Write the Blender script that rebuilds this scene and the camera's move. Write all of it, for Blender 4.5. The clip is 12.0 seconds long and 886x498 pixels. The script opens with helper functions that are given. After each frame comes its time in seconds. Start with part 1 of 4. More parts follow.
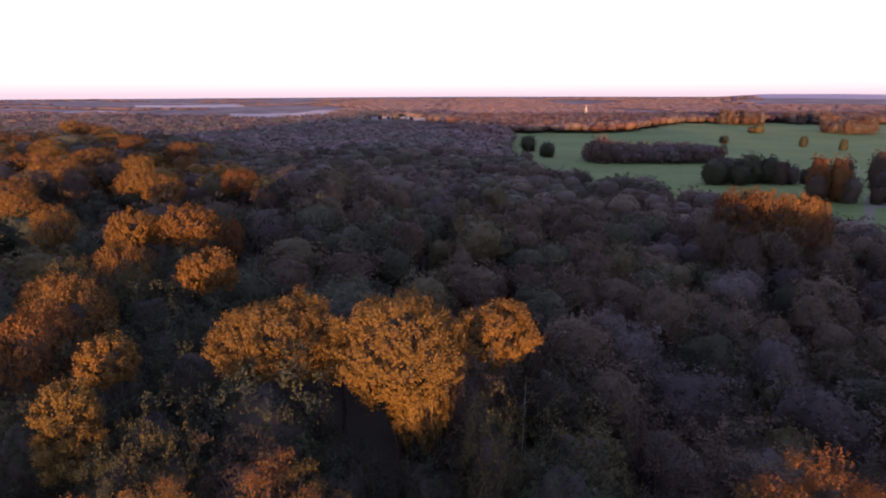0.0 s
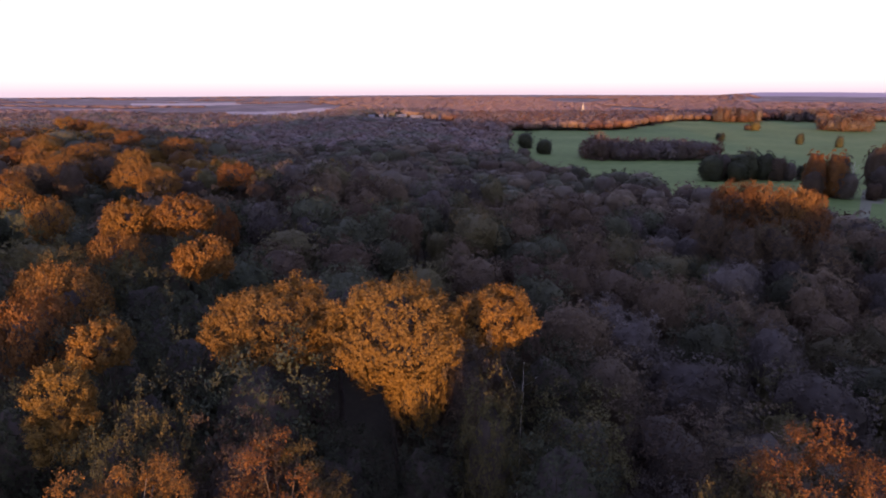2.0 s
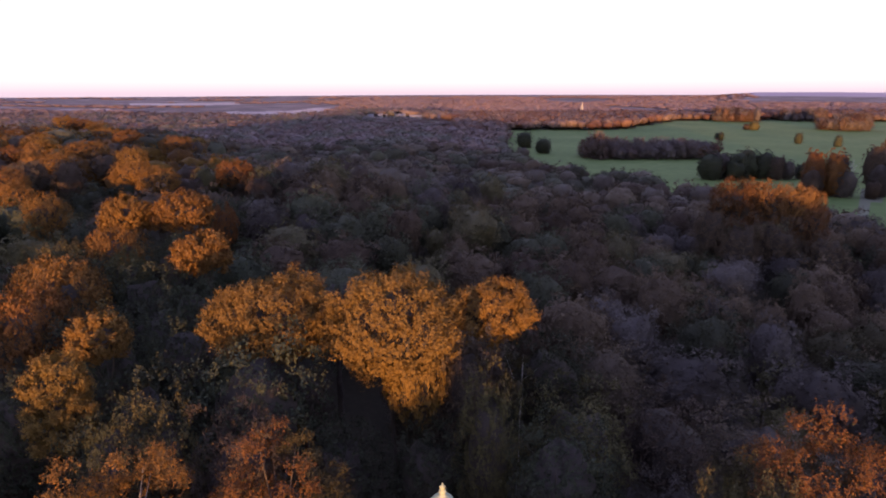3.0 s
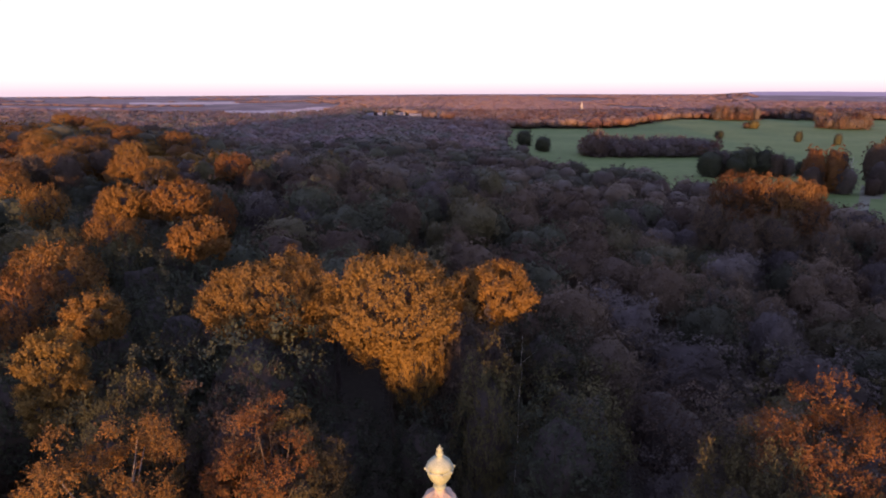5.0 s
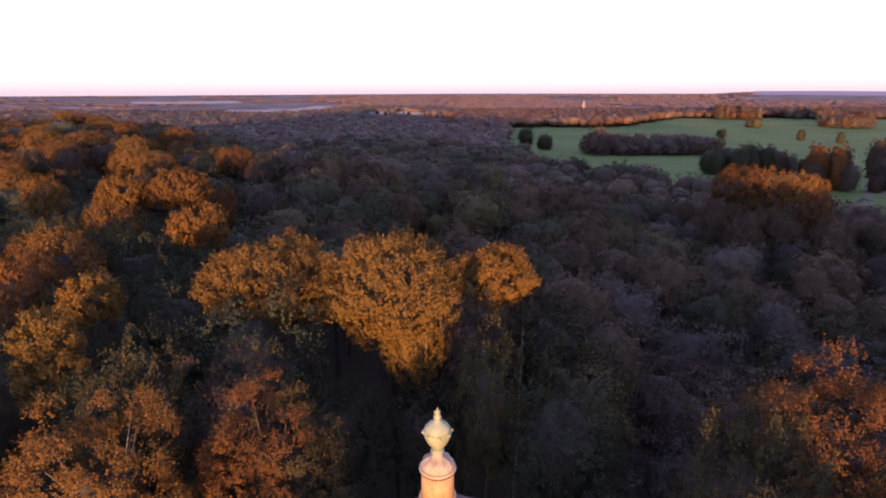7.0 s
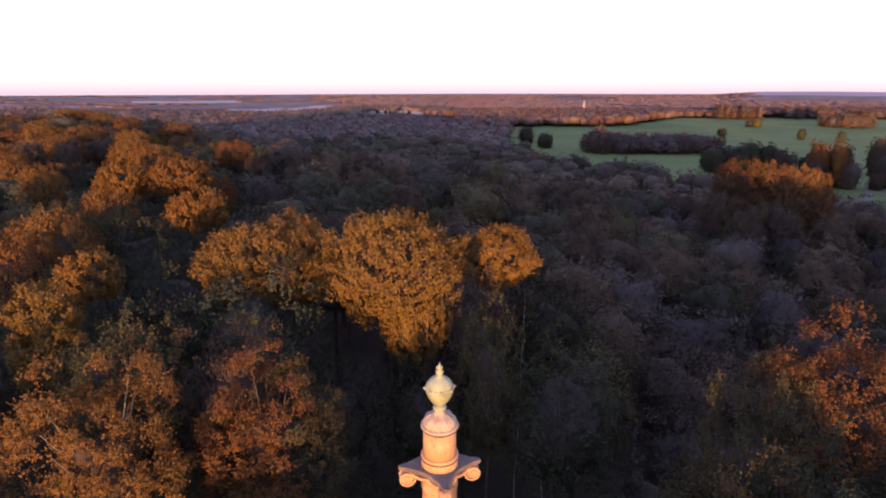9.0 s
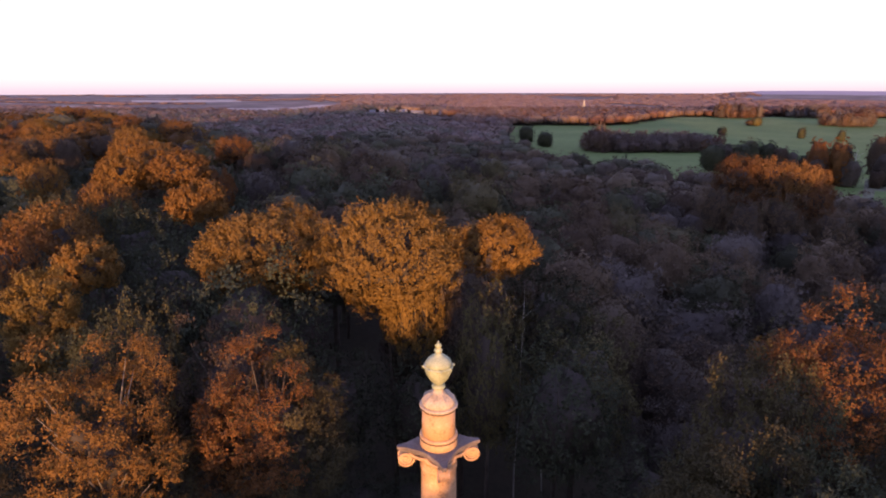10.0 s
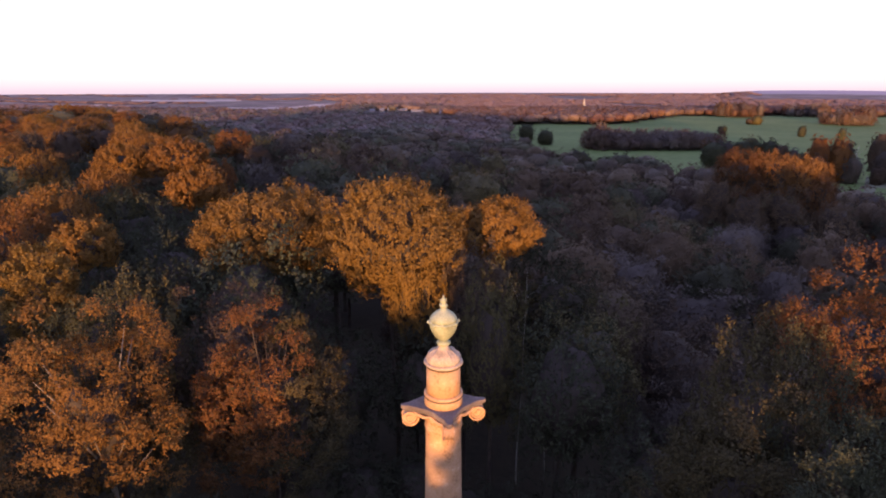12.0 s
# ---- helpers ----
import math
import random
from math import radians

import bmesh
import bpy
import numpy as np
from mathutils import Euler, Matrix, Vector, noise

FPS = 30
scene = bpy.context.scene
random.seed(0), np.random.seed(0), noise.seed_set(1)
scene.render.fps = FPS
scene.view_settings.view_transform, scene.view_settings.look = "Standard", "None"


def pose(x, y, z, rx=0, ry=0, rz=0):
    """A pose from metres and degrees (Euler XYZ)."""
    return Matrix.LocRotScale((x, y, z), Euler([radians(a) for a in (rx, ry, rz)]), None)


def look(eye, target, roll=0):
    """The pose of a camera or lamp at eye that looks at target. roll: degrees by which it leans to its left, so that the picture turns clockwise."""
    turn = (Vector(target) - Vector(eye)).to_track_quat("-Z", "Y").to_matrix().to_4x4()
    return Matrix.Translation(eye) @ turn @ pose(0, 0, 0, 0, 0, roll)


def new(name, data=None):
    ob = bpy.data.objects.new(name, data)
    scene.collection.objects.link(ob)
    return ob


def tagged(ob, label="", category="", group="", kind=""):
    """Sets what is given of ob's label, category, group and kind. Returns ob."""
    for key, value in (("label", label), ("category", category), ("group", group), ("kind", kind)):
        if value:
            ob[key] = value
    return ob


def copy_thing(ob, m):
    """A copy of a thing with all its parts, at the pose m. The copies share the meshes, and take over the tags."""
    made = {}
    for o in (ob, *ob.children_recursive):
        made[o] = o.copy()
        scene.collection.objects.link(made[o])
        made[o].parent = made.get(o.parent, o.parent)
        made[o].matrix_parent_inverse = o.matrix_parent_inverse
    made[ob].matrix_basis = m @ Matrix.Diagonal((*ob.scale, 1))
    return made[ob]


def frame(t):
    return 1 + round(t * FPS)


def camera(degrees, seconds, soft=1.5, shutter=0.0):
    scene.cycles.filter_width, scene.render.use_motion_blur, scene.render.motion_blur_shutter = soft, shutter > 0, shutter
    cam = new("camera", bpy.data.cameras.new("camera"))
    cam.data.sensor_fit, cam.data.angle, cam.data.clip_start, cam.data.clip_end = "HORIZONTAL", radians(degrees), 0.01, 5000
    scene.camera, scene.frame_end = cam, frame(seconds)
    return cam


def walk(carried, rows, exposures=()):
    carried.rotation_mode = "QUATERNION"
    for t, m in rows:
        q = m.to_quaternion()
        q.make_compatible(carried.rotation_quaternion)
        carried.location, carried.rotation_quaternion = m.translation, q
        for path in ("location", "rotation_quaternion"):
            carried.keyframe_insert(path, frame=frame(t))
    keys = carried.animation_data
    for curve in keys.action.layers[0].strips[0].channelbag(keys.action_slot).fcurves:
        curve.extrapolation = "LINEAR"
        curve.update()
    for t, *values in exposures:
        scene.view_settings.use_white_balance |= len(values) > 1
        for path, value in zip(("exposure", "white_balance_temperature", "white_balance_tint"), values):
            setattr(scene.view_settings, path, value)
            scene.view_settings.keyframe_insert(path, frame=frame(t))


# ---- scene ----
cam = camera(75.9, 12.0, soft=2.0)
PATH = [
    (0, (0.208, 2.634, 47.272), (0.206, 4.564, 46.747), -0.1),
    (0.5, (0.186, 2.655, 46.934), (0.186, 4.584, 46.406), -0.1),
    (1, (0.184, 2.671, 46.561), (0.186, 4.6, 46.032), -0.1),
    (1.5, (0.185, 2.659, 46.226), (0.19, 4.588, 45.697), -0.1),
    (2, (0.182, 2.638, 45.834), (0.19, 4.567, 45.304), -0.1),
    (2.5, (0.194, 2.616, 45.449), (0.204, 4.545, 44.919), -0.1),
    (3, (0.202, 2.616, 45.078), (0.213, 4.545, 44.548), -0.1),
    (5, (0.307, 2.534, 43.358), (0.319, 4.462, 42.827), -0.1),
    (5.5, (0.33, 2.579, 42.91), (0.342, 4.507, 42.379), -0.1),
    (6, (0.364, 2.599, 42.493), (0.377, 4.527, 41.961), -0.1),
    (6.5, (0.432, 2.622, 42.038), (0.442, 4.55, 41.507), -0.1),
    (7, (0.453, 2.603, 41.633), (0.459, 4.531, 41.101), -0.1),
    (9, (0.352, 2.513, 39.707), (0.358, 4.441, 39.176), -0.0),
    (9.5, (0.382, 2.489, 39.287), (0.388, 4.417, 38.755), 0.0),
    (10, (0.392, 2.478, 38.816), (0.398, 4.406, 38.283), 0.0),
    (10.5, (0.331, 2.471, 38.327), (0.337, 4.398, 37.794), 0.0),
    (11, (0.252, 2.464, 37.862), (0.258, 4.391, 37.329), 0.0),
    (11.5, (0.196, 2.453, 37.365), (0.203, 4.38, 36.832), 0.0),
    (12, (0.199, 2.427, 36.981), (0.205, 4.354, 36.448), 0.0),
]
walk(cam, [(t, look(eye, target, roll)) for t, eye, target, roll in PATH])

# ---- light ----
# Low evening sun behind the eye, a little to the left; it travels along +y and drifts to +x.
SUN_ELEV = radians(1.6)
SUN_DRIFT = 0.10
scene.view_settings.exposure = 1.3
sun_dir = Vector((SUN_DRIFT, 1.0, -math.tan(SUN_ELEV))).normalized()
sun = new("sun", bpy.data.lights.new("sun", "SUN"))
sun.data.energy, sun.data.angle, sun.data.color = 5.0, radians(0.6), (1.0, 0.48, 0.19)
sun.matrix_world = look((-30, -300, 60), Vector((-30, -300, 60)) + sun_dir)

world = bpy.data.worlds.new("evening_sky")
scene.world = world
world.use_nodes = True
wn, wl = world.node_tree.nodes, world.node_tree.links
wn.clear()
w_out = wn.new("ShaderNodeOutputWorld")
w_bg = wn.new("ShaderNodeBackground")
sky = wn.new("ShaderNodeTexSky")
sky.sky_type, sky.sun_disc = "NISHITA", False
sky.sun_elevation, sky.sun_rotation = SUN_ELEV, math.pi + math.atan(SUN_DRIFT)
w_co = wn.new("ShaderNodeTexCoord")
w_sep = wn.new("ShaderNodeSeparateXYZ")
w_ramp = wn.new("ShaderNodeValToRGB")
for i, (p, c) in enumerate(((0.0, (0.52, 0.40, 0.48)), (0.007, (0.58, 0.47, 0.52)), (0.026, (0.64, 0.59, 0.585)), (0.07, (0.63, 0.60, 0.61)), (0.16, (0.60, 0.585, 0.62)), (0.34, (0.42, 0.42, 0.69)), (1.0, (0.30, 0.32, 0.70)))):
    e = w_ramp.color_ramp.elements[i] if i < 2 else w_ramp.color_ramp.elements.new(p)
    e.position, e.color = p, (*c, 1)
w_add = wn.new("ShaderNodeMixRGB")
w_add.blend_type = "ADD"
w_add.inputs[0].default_value = 0.05
wl.new(w_co.outputs["Generated"], w_sep.inputs[0])
wl.new(w_sep.outputs["Z"], w_ramp.inputs[0])
wl.new(w_ramp.outputs[0], w_add.inputs[1])
wl.new(sky.outputs[0], w_add.inputs[2])
wl.new(w_add.outputs[0], w_bg.inputs[0])
w_bg.inputs[1].default_value = 0.735
wl.new(w_bg.outputs[0], w_out.inputs[0])


# ---- materials ----
def nodes_of(name):
    m = bpy.data.materials.new(name)
    m.use_nodes = True
    n, l = m.node_tree.nodes, m.node_tree.links
    return m, n, l, n["Principled BSDF"]


def ramp(n, stops):
    r = n.new("ShaderNodeValToRGB")
    for i, (p, c) in enumerate(stops):
        e = r.color_ramp.elements[i] if i < 2 else r.color_ramp.elements.new(p)
        e.position, e.color = p, (*c, 1)
    return r


def noise_tex(n, l, scale, detail=4.0, coord="Object"):
    co = n.new("ShaderNodeTexCoord")
    t = n.new("ShaderNodeTexNoise")
    t.inputs["Scale"].default_value, t.inputs["Detail"].default_value = scale, detail
    l.new(co.outputs[coord], t.inputs["Vector"])
    return t


def foliage(name, dark, mid, light, tree_hue=0.012, attr=False, grain=2.2, spread=0.3):
    """Leaves: each leaf, each tree (or each tone attribute) and each bough differ a little."""
    m, n, l, b = nodes_of(name)
    geo = n.new("ShaderNodeNewGeometry")
    r = ramp(n, ((0.0, dark), (0.5, mid), (1.0, light)))
    add = n.new("ShaderNodeMath")
    add.operation = "MULTIPLY_ADD"
    add.inputs[1].default_value = 0.3
    l.new(geo.outputs["Random Per Island"], add.inputs[0])
    bough, tuft = noise_tex(n, l, 0.35, 2.0), noise_tex(n, l, grain, 3.0)
    both = n.new("ShaderNodeMath")
    both.operation = "ADD"
    l.new(bough.outputs["Fac"], both.inputs[0])
    l.new(tuft.outputs["Fac"], both.inputs[1])
    sc = n.new("ShaderNodeMath")
    sc.operation = "MULTIPLY_ADD"
    sc.inputs[1].default_value, sc.inputs[2].default_value = 0.85, -0.48
    l.new(both.outputs[0], sc.inputs[0])
    l.new(sc.outputs[0], add.inputs[2])
    l.new(add.outputs[0], r.inputs[0])
    bp = n.new("ShaderNodeBump")
    bp.inputs["Strength"].default_value, bp.inputs["Distance"].default_value = 0.35, 0.6 / grain
    l.new(tuft.outputs["Fac"], bp.inputs["Height"])
    l.new(bp.outputs[0], b.inputs["Normal"])
    hsv = n.new("ShaderNodeHueSaturation")
    if attr:
        src = n.new("ShaderNodeAttribute")
        src.attribute_name = "tone"
        rnd = src.outputs["Fac"]
    else:
        rnd = n.new("ShaderNodeObjectInfo").outputs["Random"]
    hue = n.new("ShaderNodeMapRange")
    hue.inputs["To Min"].default_value, hue.inputs["To Max"].default_value = 0.5 - tree_hue, 0.5 + tree_hue
    val = n.new("ShaderNodeMapRange")
    val.inputs["To Min"].default_value, val.inputs["To Max"].default_value = 1 - spread, 1 + spread
    l.new(rnd, hue.inputs["Value"])
    l.new(rnd, val.inputs["Value"])
    l.new(hue.outputs[0], hsv.inputs["Hue"])
    l.new(val.outputs[0], hsv.inputs["Value"])
    l.new(r.outputs[0], hsv.inputs["Color"])
    b.inputs["Roughness"].default_value = 0.75
    b.inputs["Specular IOR Level"].default_value = 0.15
    l.new(hsv.outputs[0], b.inputs["Base Color"])
    tr = n.new("ShaderNodeBsdfTranslucent")
    l.new(hsv.outputs[0], tr.inputs["Color"])
    mix = n.new("ShaderNodeMixShader")
    mix.inputs[0].default_value = 0.2
    l.new(b.outputs[0], mix.inputs[1])
    l.new(tr.outputs[0], mix.inputs[2])
    l.new(mix.outputs[0], n["Material Output"].inputs["Surface"])
    return m


LEAF = {
    "gold": ((0.072, 0.046, 0.015), (0.138, 0.087, 0.026), (0.205, 0.130, 0.040)),
    "amber": ((0.075, 0.042, 0.014), (0.145, 0.080, 0.024), (0.212, 0.119, 0.036)),
    "russet": ((0.066, 0.034, 0.014), (0.125, 0.061, 0.022), (0.18, 0.092, 0.031)),
    "olive": ((0.036, 0.033, 0.018), (0.064, 0.056, 0.027), (0.10, 0.083, 0.036)),
    "green": ((0.024, 0.028, 0.019), (0.041, 0.046, 0.029), (0.062, 0.066, 0.039)),
    "mauve": ((0.042, 0.036, 0.033), (0.064, 0.055, 0.049), (0.09, 0.076, 0.066)),
    "brown": ((0.046, 0.036, 0.028), (0.072, 0.055, 0.041), (0.10, 0.076, 0.052)),
}
# the valley wood: leaf colours lifted a little as painted haze
VALLEY_HAZE = {
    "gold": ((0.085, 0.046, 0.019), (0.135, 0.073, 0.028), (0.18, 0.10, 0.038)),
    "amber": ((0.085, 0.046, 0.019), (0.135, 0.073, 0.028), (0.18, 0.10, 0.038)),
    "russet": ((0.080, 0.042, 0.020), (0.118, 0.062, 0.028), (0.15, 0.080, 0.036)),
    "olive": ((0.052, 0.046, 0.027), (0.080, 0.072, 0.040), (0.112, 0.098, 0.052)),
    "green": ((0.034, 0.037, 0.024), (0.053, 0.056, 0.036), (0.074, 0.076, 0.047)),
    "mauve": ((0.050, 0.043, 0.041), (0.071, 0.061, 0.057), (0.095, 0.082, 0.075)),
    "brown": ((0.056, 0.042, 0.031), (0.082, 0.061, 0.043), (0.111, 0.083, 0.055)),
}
# farther off the leaf colours go greyer, haze painted into the base colour
FAR_HAZE_LEAF = {
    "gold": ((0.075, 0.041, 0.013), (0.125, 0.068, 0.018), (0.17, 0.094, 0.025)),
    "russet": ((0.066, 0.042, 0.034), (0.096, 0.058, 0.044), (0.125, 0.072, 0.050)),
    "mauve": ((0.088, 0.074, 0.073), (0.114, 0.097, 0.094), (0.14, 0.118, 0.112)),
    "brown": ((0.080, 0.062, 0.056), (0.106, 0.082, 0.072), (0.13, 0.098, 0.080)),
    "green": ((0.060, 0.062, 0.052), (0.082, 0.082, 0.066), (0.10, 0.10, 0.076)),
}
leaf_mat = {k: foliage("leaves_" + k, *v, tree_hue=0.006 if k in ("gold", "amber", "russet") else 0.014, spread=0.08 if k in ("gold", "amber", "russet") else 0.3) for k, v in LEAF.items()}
valley_haze_mat = {k: foliage("valley_haze_leaves_" + k, *v, tree_hue=0.009, spread=0.40) for k, v in VALLEY_HAZE.items()}
far_haze_mat = {k: foliage("far_haze_leaves_" + k, *v, tree_hue=0.014, attr=True, grain=1.2, spread=0.16) for k, v in FAR_HAZE_LEAF.items()}
# paler and darker steps of the far colours, for woods by range
PALER = {k: tuple(tuple(a * f for a, f in zip(c, (1.22, 1.13, 1.18))) for c in v) for k, v in FAR_HAZE_LEAF.items()}
MIDDLE = {k: tuple(tuple(a * 0.68 * f for a, f in zip(c, (1.0, 0.99, 0.84))) for c in v) for k, v in FAR_HAZE_LEAF.items()}
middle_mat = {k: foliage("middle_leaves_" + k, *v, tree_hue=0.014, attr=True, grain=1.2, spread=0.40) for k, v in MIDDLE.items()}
paler_mat = {k: foliage("paler_haze_leaves_" + k, *v, tree_hue=0.012, attr=True, grain=0.5, spread=0.25) for k, v in PALER.items()}
# distant leaves are mixed towards one mauve that stands in for haze
DISTANT = {k: tuple(tuple(0.25 * a + 0.8 * g for a, g in zip(c, (0.180, 0.130, 0.146))) for c in v) for k, v in FAR_HAZE_LEAF.items()}
distant_mat = {k: foliage("distant_haze_leaves_" + k, *v, tree_hue=0.01, attr=True, grain=0.2, spread=0.14) for k, v in DISTANT.items()}


def mottled(name, stops, scale, fine, rough=0.9, bump=0.0, coord="Object"):
    m, n, l, b = nodes_of(name)
    big, small = noise_tex(n, l, scale, 5.0, coord), noise_tex(n, l, fine, 6.0, coord)
    mix = n.new("ShaderNodeMixRGB")
    mix.inputs[0].default_value = 0.45
    l.new(big.outputs["Fac"], mix.inputs[1])
    l.new(small.outputs["Fac"], mix.inputs[2])
    r = ramp(n, stops)
    l.new(mix.outputs[0], r.inputs[0])
    l.new(r.outputs[0], b.inputs["Base Color"])
    b.inputs["Roughness"].default_value = rough
    b.inputs["Specular IOR Level"].default_value = 0.2
    if bump:
        bp = n.new("ShaderNodeBump")
        bp.inputs["Strength"].default_value, bp.inputs["Distance"].default_value = bump, 0.03
        l.new(small.outputs["Fac"], bp.inputs["Height"])
        l.new(bp.outputs[0], b.inputs["Normal"])
    return m


bark = mottled("bark", ((0.3, (0.035, 0.028, 0.023)), (0.7, (0.11, 0.09, 0.075))), 1.5, 14, bump=0.6)
# crown hull: bark tone with the shade between leaves painted in
twig_shade = mottled("inner_crown_shade", ((0.3, (0.026, 0.022, 0.019)), (0.7, (0.06, 0.05, 0.042))), 0.9, 7, bump=0.5)
grey_bark = mottled("grey_bark", ((0.3, (0.09, 0.08, 0.07)), (0.7, (0.26, 0.23, 0.20))), 1.4, 12, bump=0.5)
pale_bark = mottled("pale_bark", ((0.35, (0.20, 0.18, 0.165)), (0.6, (0.42, 0.40, 0.375))), 1.2, 9, bump=0.4)
stone = mottled("limestone", ((0.26, (0.14, 0.09, 0.055)), (0.39, (0.31, 0.195, 0.115)), (0.47, (0.40, 0.255, 0.15)), (0.56, (0.42, 0.27, 0.165)), (0.66, (0.50, 0.37, 0.26))), 2.3, 11, bump=0.4)
# abacus grey: the tone of its unlit top is put into the colour
abacus_grey = mottled("unlit_grey_stone", ((0.3, (0.075, 0.065, 0.068)), (0.55, (0.13, 0.112, 0.115)), (0.7, (0.21, 0.18, 0.175))), 1.6, 12, bump=0.3)
gilt = mottled("pale_urn_metal", ((0.32, (0.15, 0.175, 0.125)), (0.5, (0.245, 0.285, 0.205)), (0.68, (0.34, 0.38, 0.30))), 2.5, 16, rough=0.5, bump=0.15)
cap_stone = mottled("pale_cap_stone", ((0.3, (0.20, 0.16, 0.125)), (0.5, (0.34, 0.28, 0.225)), (0.68, (0.42, 0.36, 0.30))), 3.0, 14, bump=0.35)
joint = mottled("dark_joint", ((0.3, (0.045, 0.035, 0.027)), (0.7, (0.11, 0.085, 0.062))), 3, 20)
litter = mottled("woodland_floor", ((0.3, (0.018, 0.017, 0.011)), (0.7, (0.045, 0.036, 0.021))), 0.08, 1.3)
grass = mottled("pasture", ((0.3, (0.058, 0.093, 0.026)), (0.45, (0.077, 0.118, 0.034)), (0.55, (0.094, 0.135, 0.041)), (0.7, (0.128, 0.158, 0.055))), 0.012, 0.12)
stubble = mottled("pale_stubble", ((0.3, (0.25, 0.195, 0.185)), (0.5, (0.34, 0.27, 0.255)), (0.7, (0.47, 0.39, 0.365))), 0.006, 0.05)
track = mottled("pale_track", ((0.3, (0.075, 0.085, 0.055)), (0.7, (0.125, 0.125, 0.09))), 0.05, 0.5)
# mauve haze is painted into the far land and hill colours
hazy_land = mottled("hazy_far_land", ((0.36, (0.075, 0.051, 0.054)), (0.46, (0.112, 0.079, 0.082)), (0.55, (0.150, 0.108, 0.108)), (0.66, (0.28, 0.22, 0.215))), 0.005, 0.014)
hill = mottled("hazy_far_hill", ((0.3, (0.27, 0.21, 0.25)), (0.7, (0.33, 0.26, 0.30))), 0.003, 0.02)
white_paint = mottled("white_render", ((0.3, (0.20, 0.19, 0.19)), (0.7, (0.32, 0.31, 0.31))), 0.2, 2)
slate = mottled("slate_roof", ((0.3, (0.10, 0.10, 0.12)), (0.7, (0.24, 0.23, 0.25))), 0.3, 3)
glass_dark = mottled("window_glass", ((0.3, (0.02, 0.02, 0.03)), (0.7, (0.05, 0.05, 0.06))), 0.5, 3, rough=0.1)


# ---- helpers of this scene ----
def mesh_ob(name, verts, faces, mat, parent=None, smooth=False):
    me = bpy.data.meshes.new(name)
    me.from_pydata([tuple(v) for v in verts], [], faces)
    if mat:
        me.materials.append(mat)
    if smooth:
        me.polygons.foreach_set("use_smooth", [True] * len(me.polygons))
    me.update()
    ob = new(name, me)
    ob.parent = parent
    return ob


def leafy_ob(name, quads, hull, mats, parent=None, tone=None, index=None):
    """One mesh: a smooth inner hull of triangles (n, 3, 3 as vertices and faces) and loose leaves (n, 4, 3)."""
    hv, hf = hull
    k, h, t = len(quads), len(hv), len(hf)
    me = bpy.data.meshes.new(name)
    me.vertices.add(h + 4 * k)
    me.vertices.foreach_set("co", np.concatenate((np.asarray(hv, np.float32).reshape(-1), np.asarray(quads, np.float32).reshape(-1))))
    me.loops.add(3 * t + 4 * k)
    me.loops.foreach_set("vertex_index", np.concatenate((np.asarray(hf).reshape(-1), h + np.arange(4 * k))).astype(np.int32))
    me.polygons.add(t + k)
    me.polygons.foreach_set("loop_start", np.concatenate((np.arange(t) * 3, 3 * t + np.arange(k) * 4)).astype(np.int32))
    for m in mats:
        me.materials.append(m)
    if index is not None:
        me.polygons.foreach_set("material_index", np.asarray(index, dtype=np.int32))
    me.polygons.foreach_set("use_smooth", np.arange(t + k) < t)
    if tone is not None:
        a = me.attributes.new("tone", "FLOAT", "FACE")
        a.data.foreach_set("value", np.asarray(tone, dtype=np.float32))
    me.update(calc_edges=True)
    ob = new(name, me)
    ob.parent = parent
    return ob


def unit(a):
    return a / np.maximum(np.linalg.norm(a, axis=-1, keepdims=True), 1e-6)


def lathe(profile, sides=48):
    """Vertices and faces of a turned form from (radius, height) rows."""
    vs, fs = [], []
    for r, z in profile:
        for i in range(sides):
            a = 2 * math.pi * i / sides
            vs.append((r * math.cos(a), r * math.sin(a), z))
    for j in range(len(profile) - 1):
        for i in range(sides):
            k = (i + 1) % sides
            fs.append((j * sides + i, j * sides + k, (j + 1) * sides + k, (j + 1) * sides + i))
    fs.append(tuple(reversed(range(sides))))
    fs.append(tuple(range((len(profile) - 1) * sides, len(profile) * sides)))
    return vs, fs


def tube(points, radii, sides=7):
    vs, fs = [], []
    for j, (p, r) in enumerate(zip(points, radii)):
        a, b = Vector(points[max(j - 1, 0)]), Vector(points[min(j + 1, len(points) - 1)])
        q = (b - a).to_track_quat("Z", "Y")
        for i in range(sides):
            t = 2 * math.pi * i / sides
            vs.append(Vector(p) + q @ Vector((r * math.cos(t), r * math.sin(t), 0)))
    for j in range(len(points) - 1):
        for i in range(sides):
            k = (i + 1) % sides
            fs.append((j * sides + i, j * sides + k, (j + 1) * sides + k, (j + 1) * sides + i))
    fs.append(tuple(range((len(points) - 1) * sides, len(points) * sides)))
    return vs, fs


def smooth01(a, b, v):
    t = np.clip((v - a) / (b - a), 0, 1)
    return t * t * (3 - 2 * t)


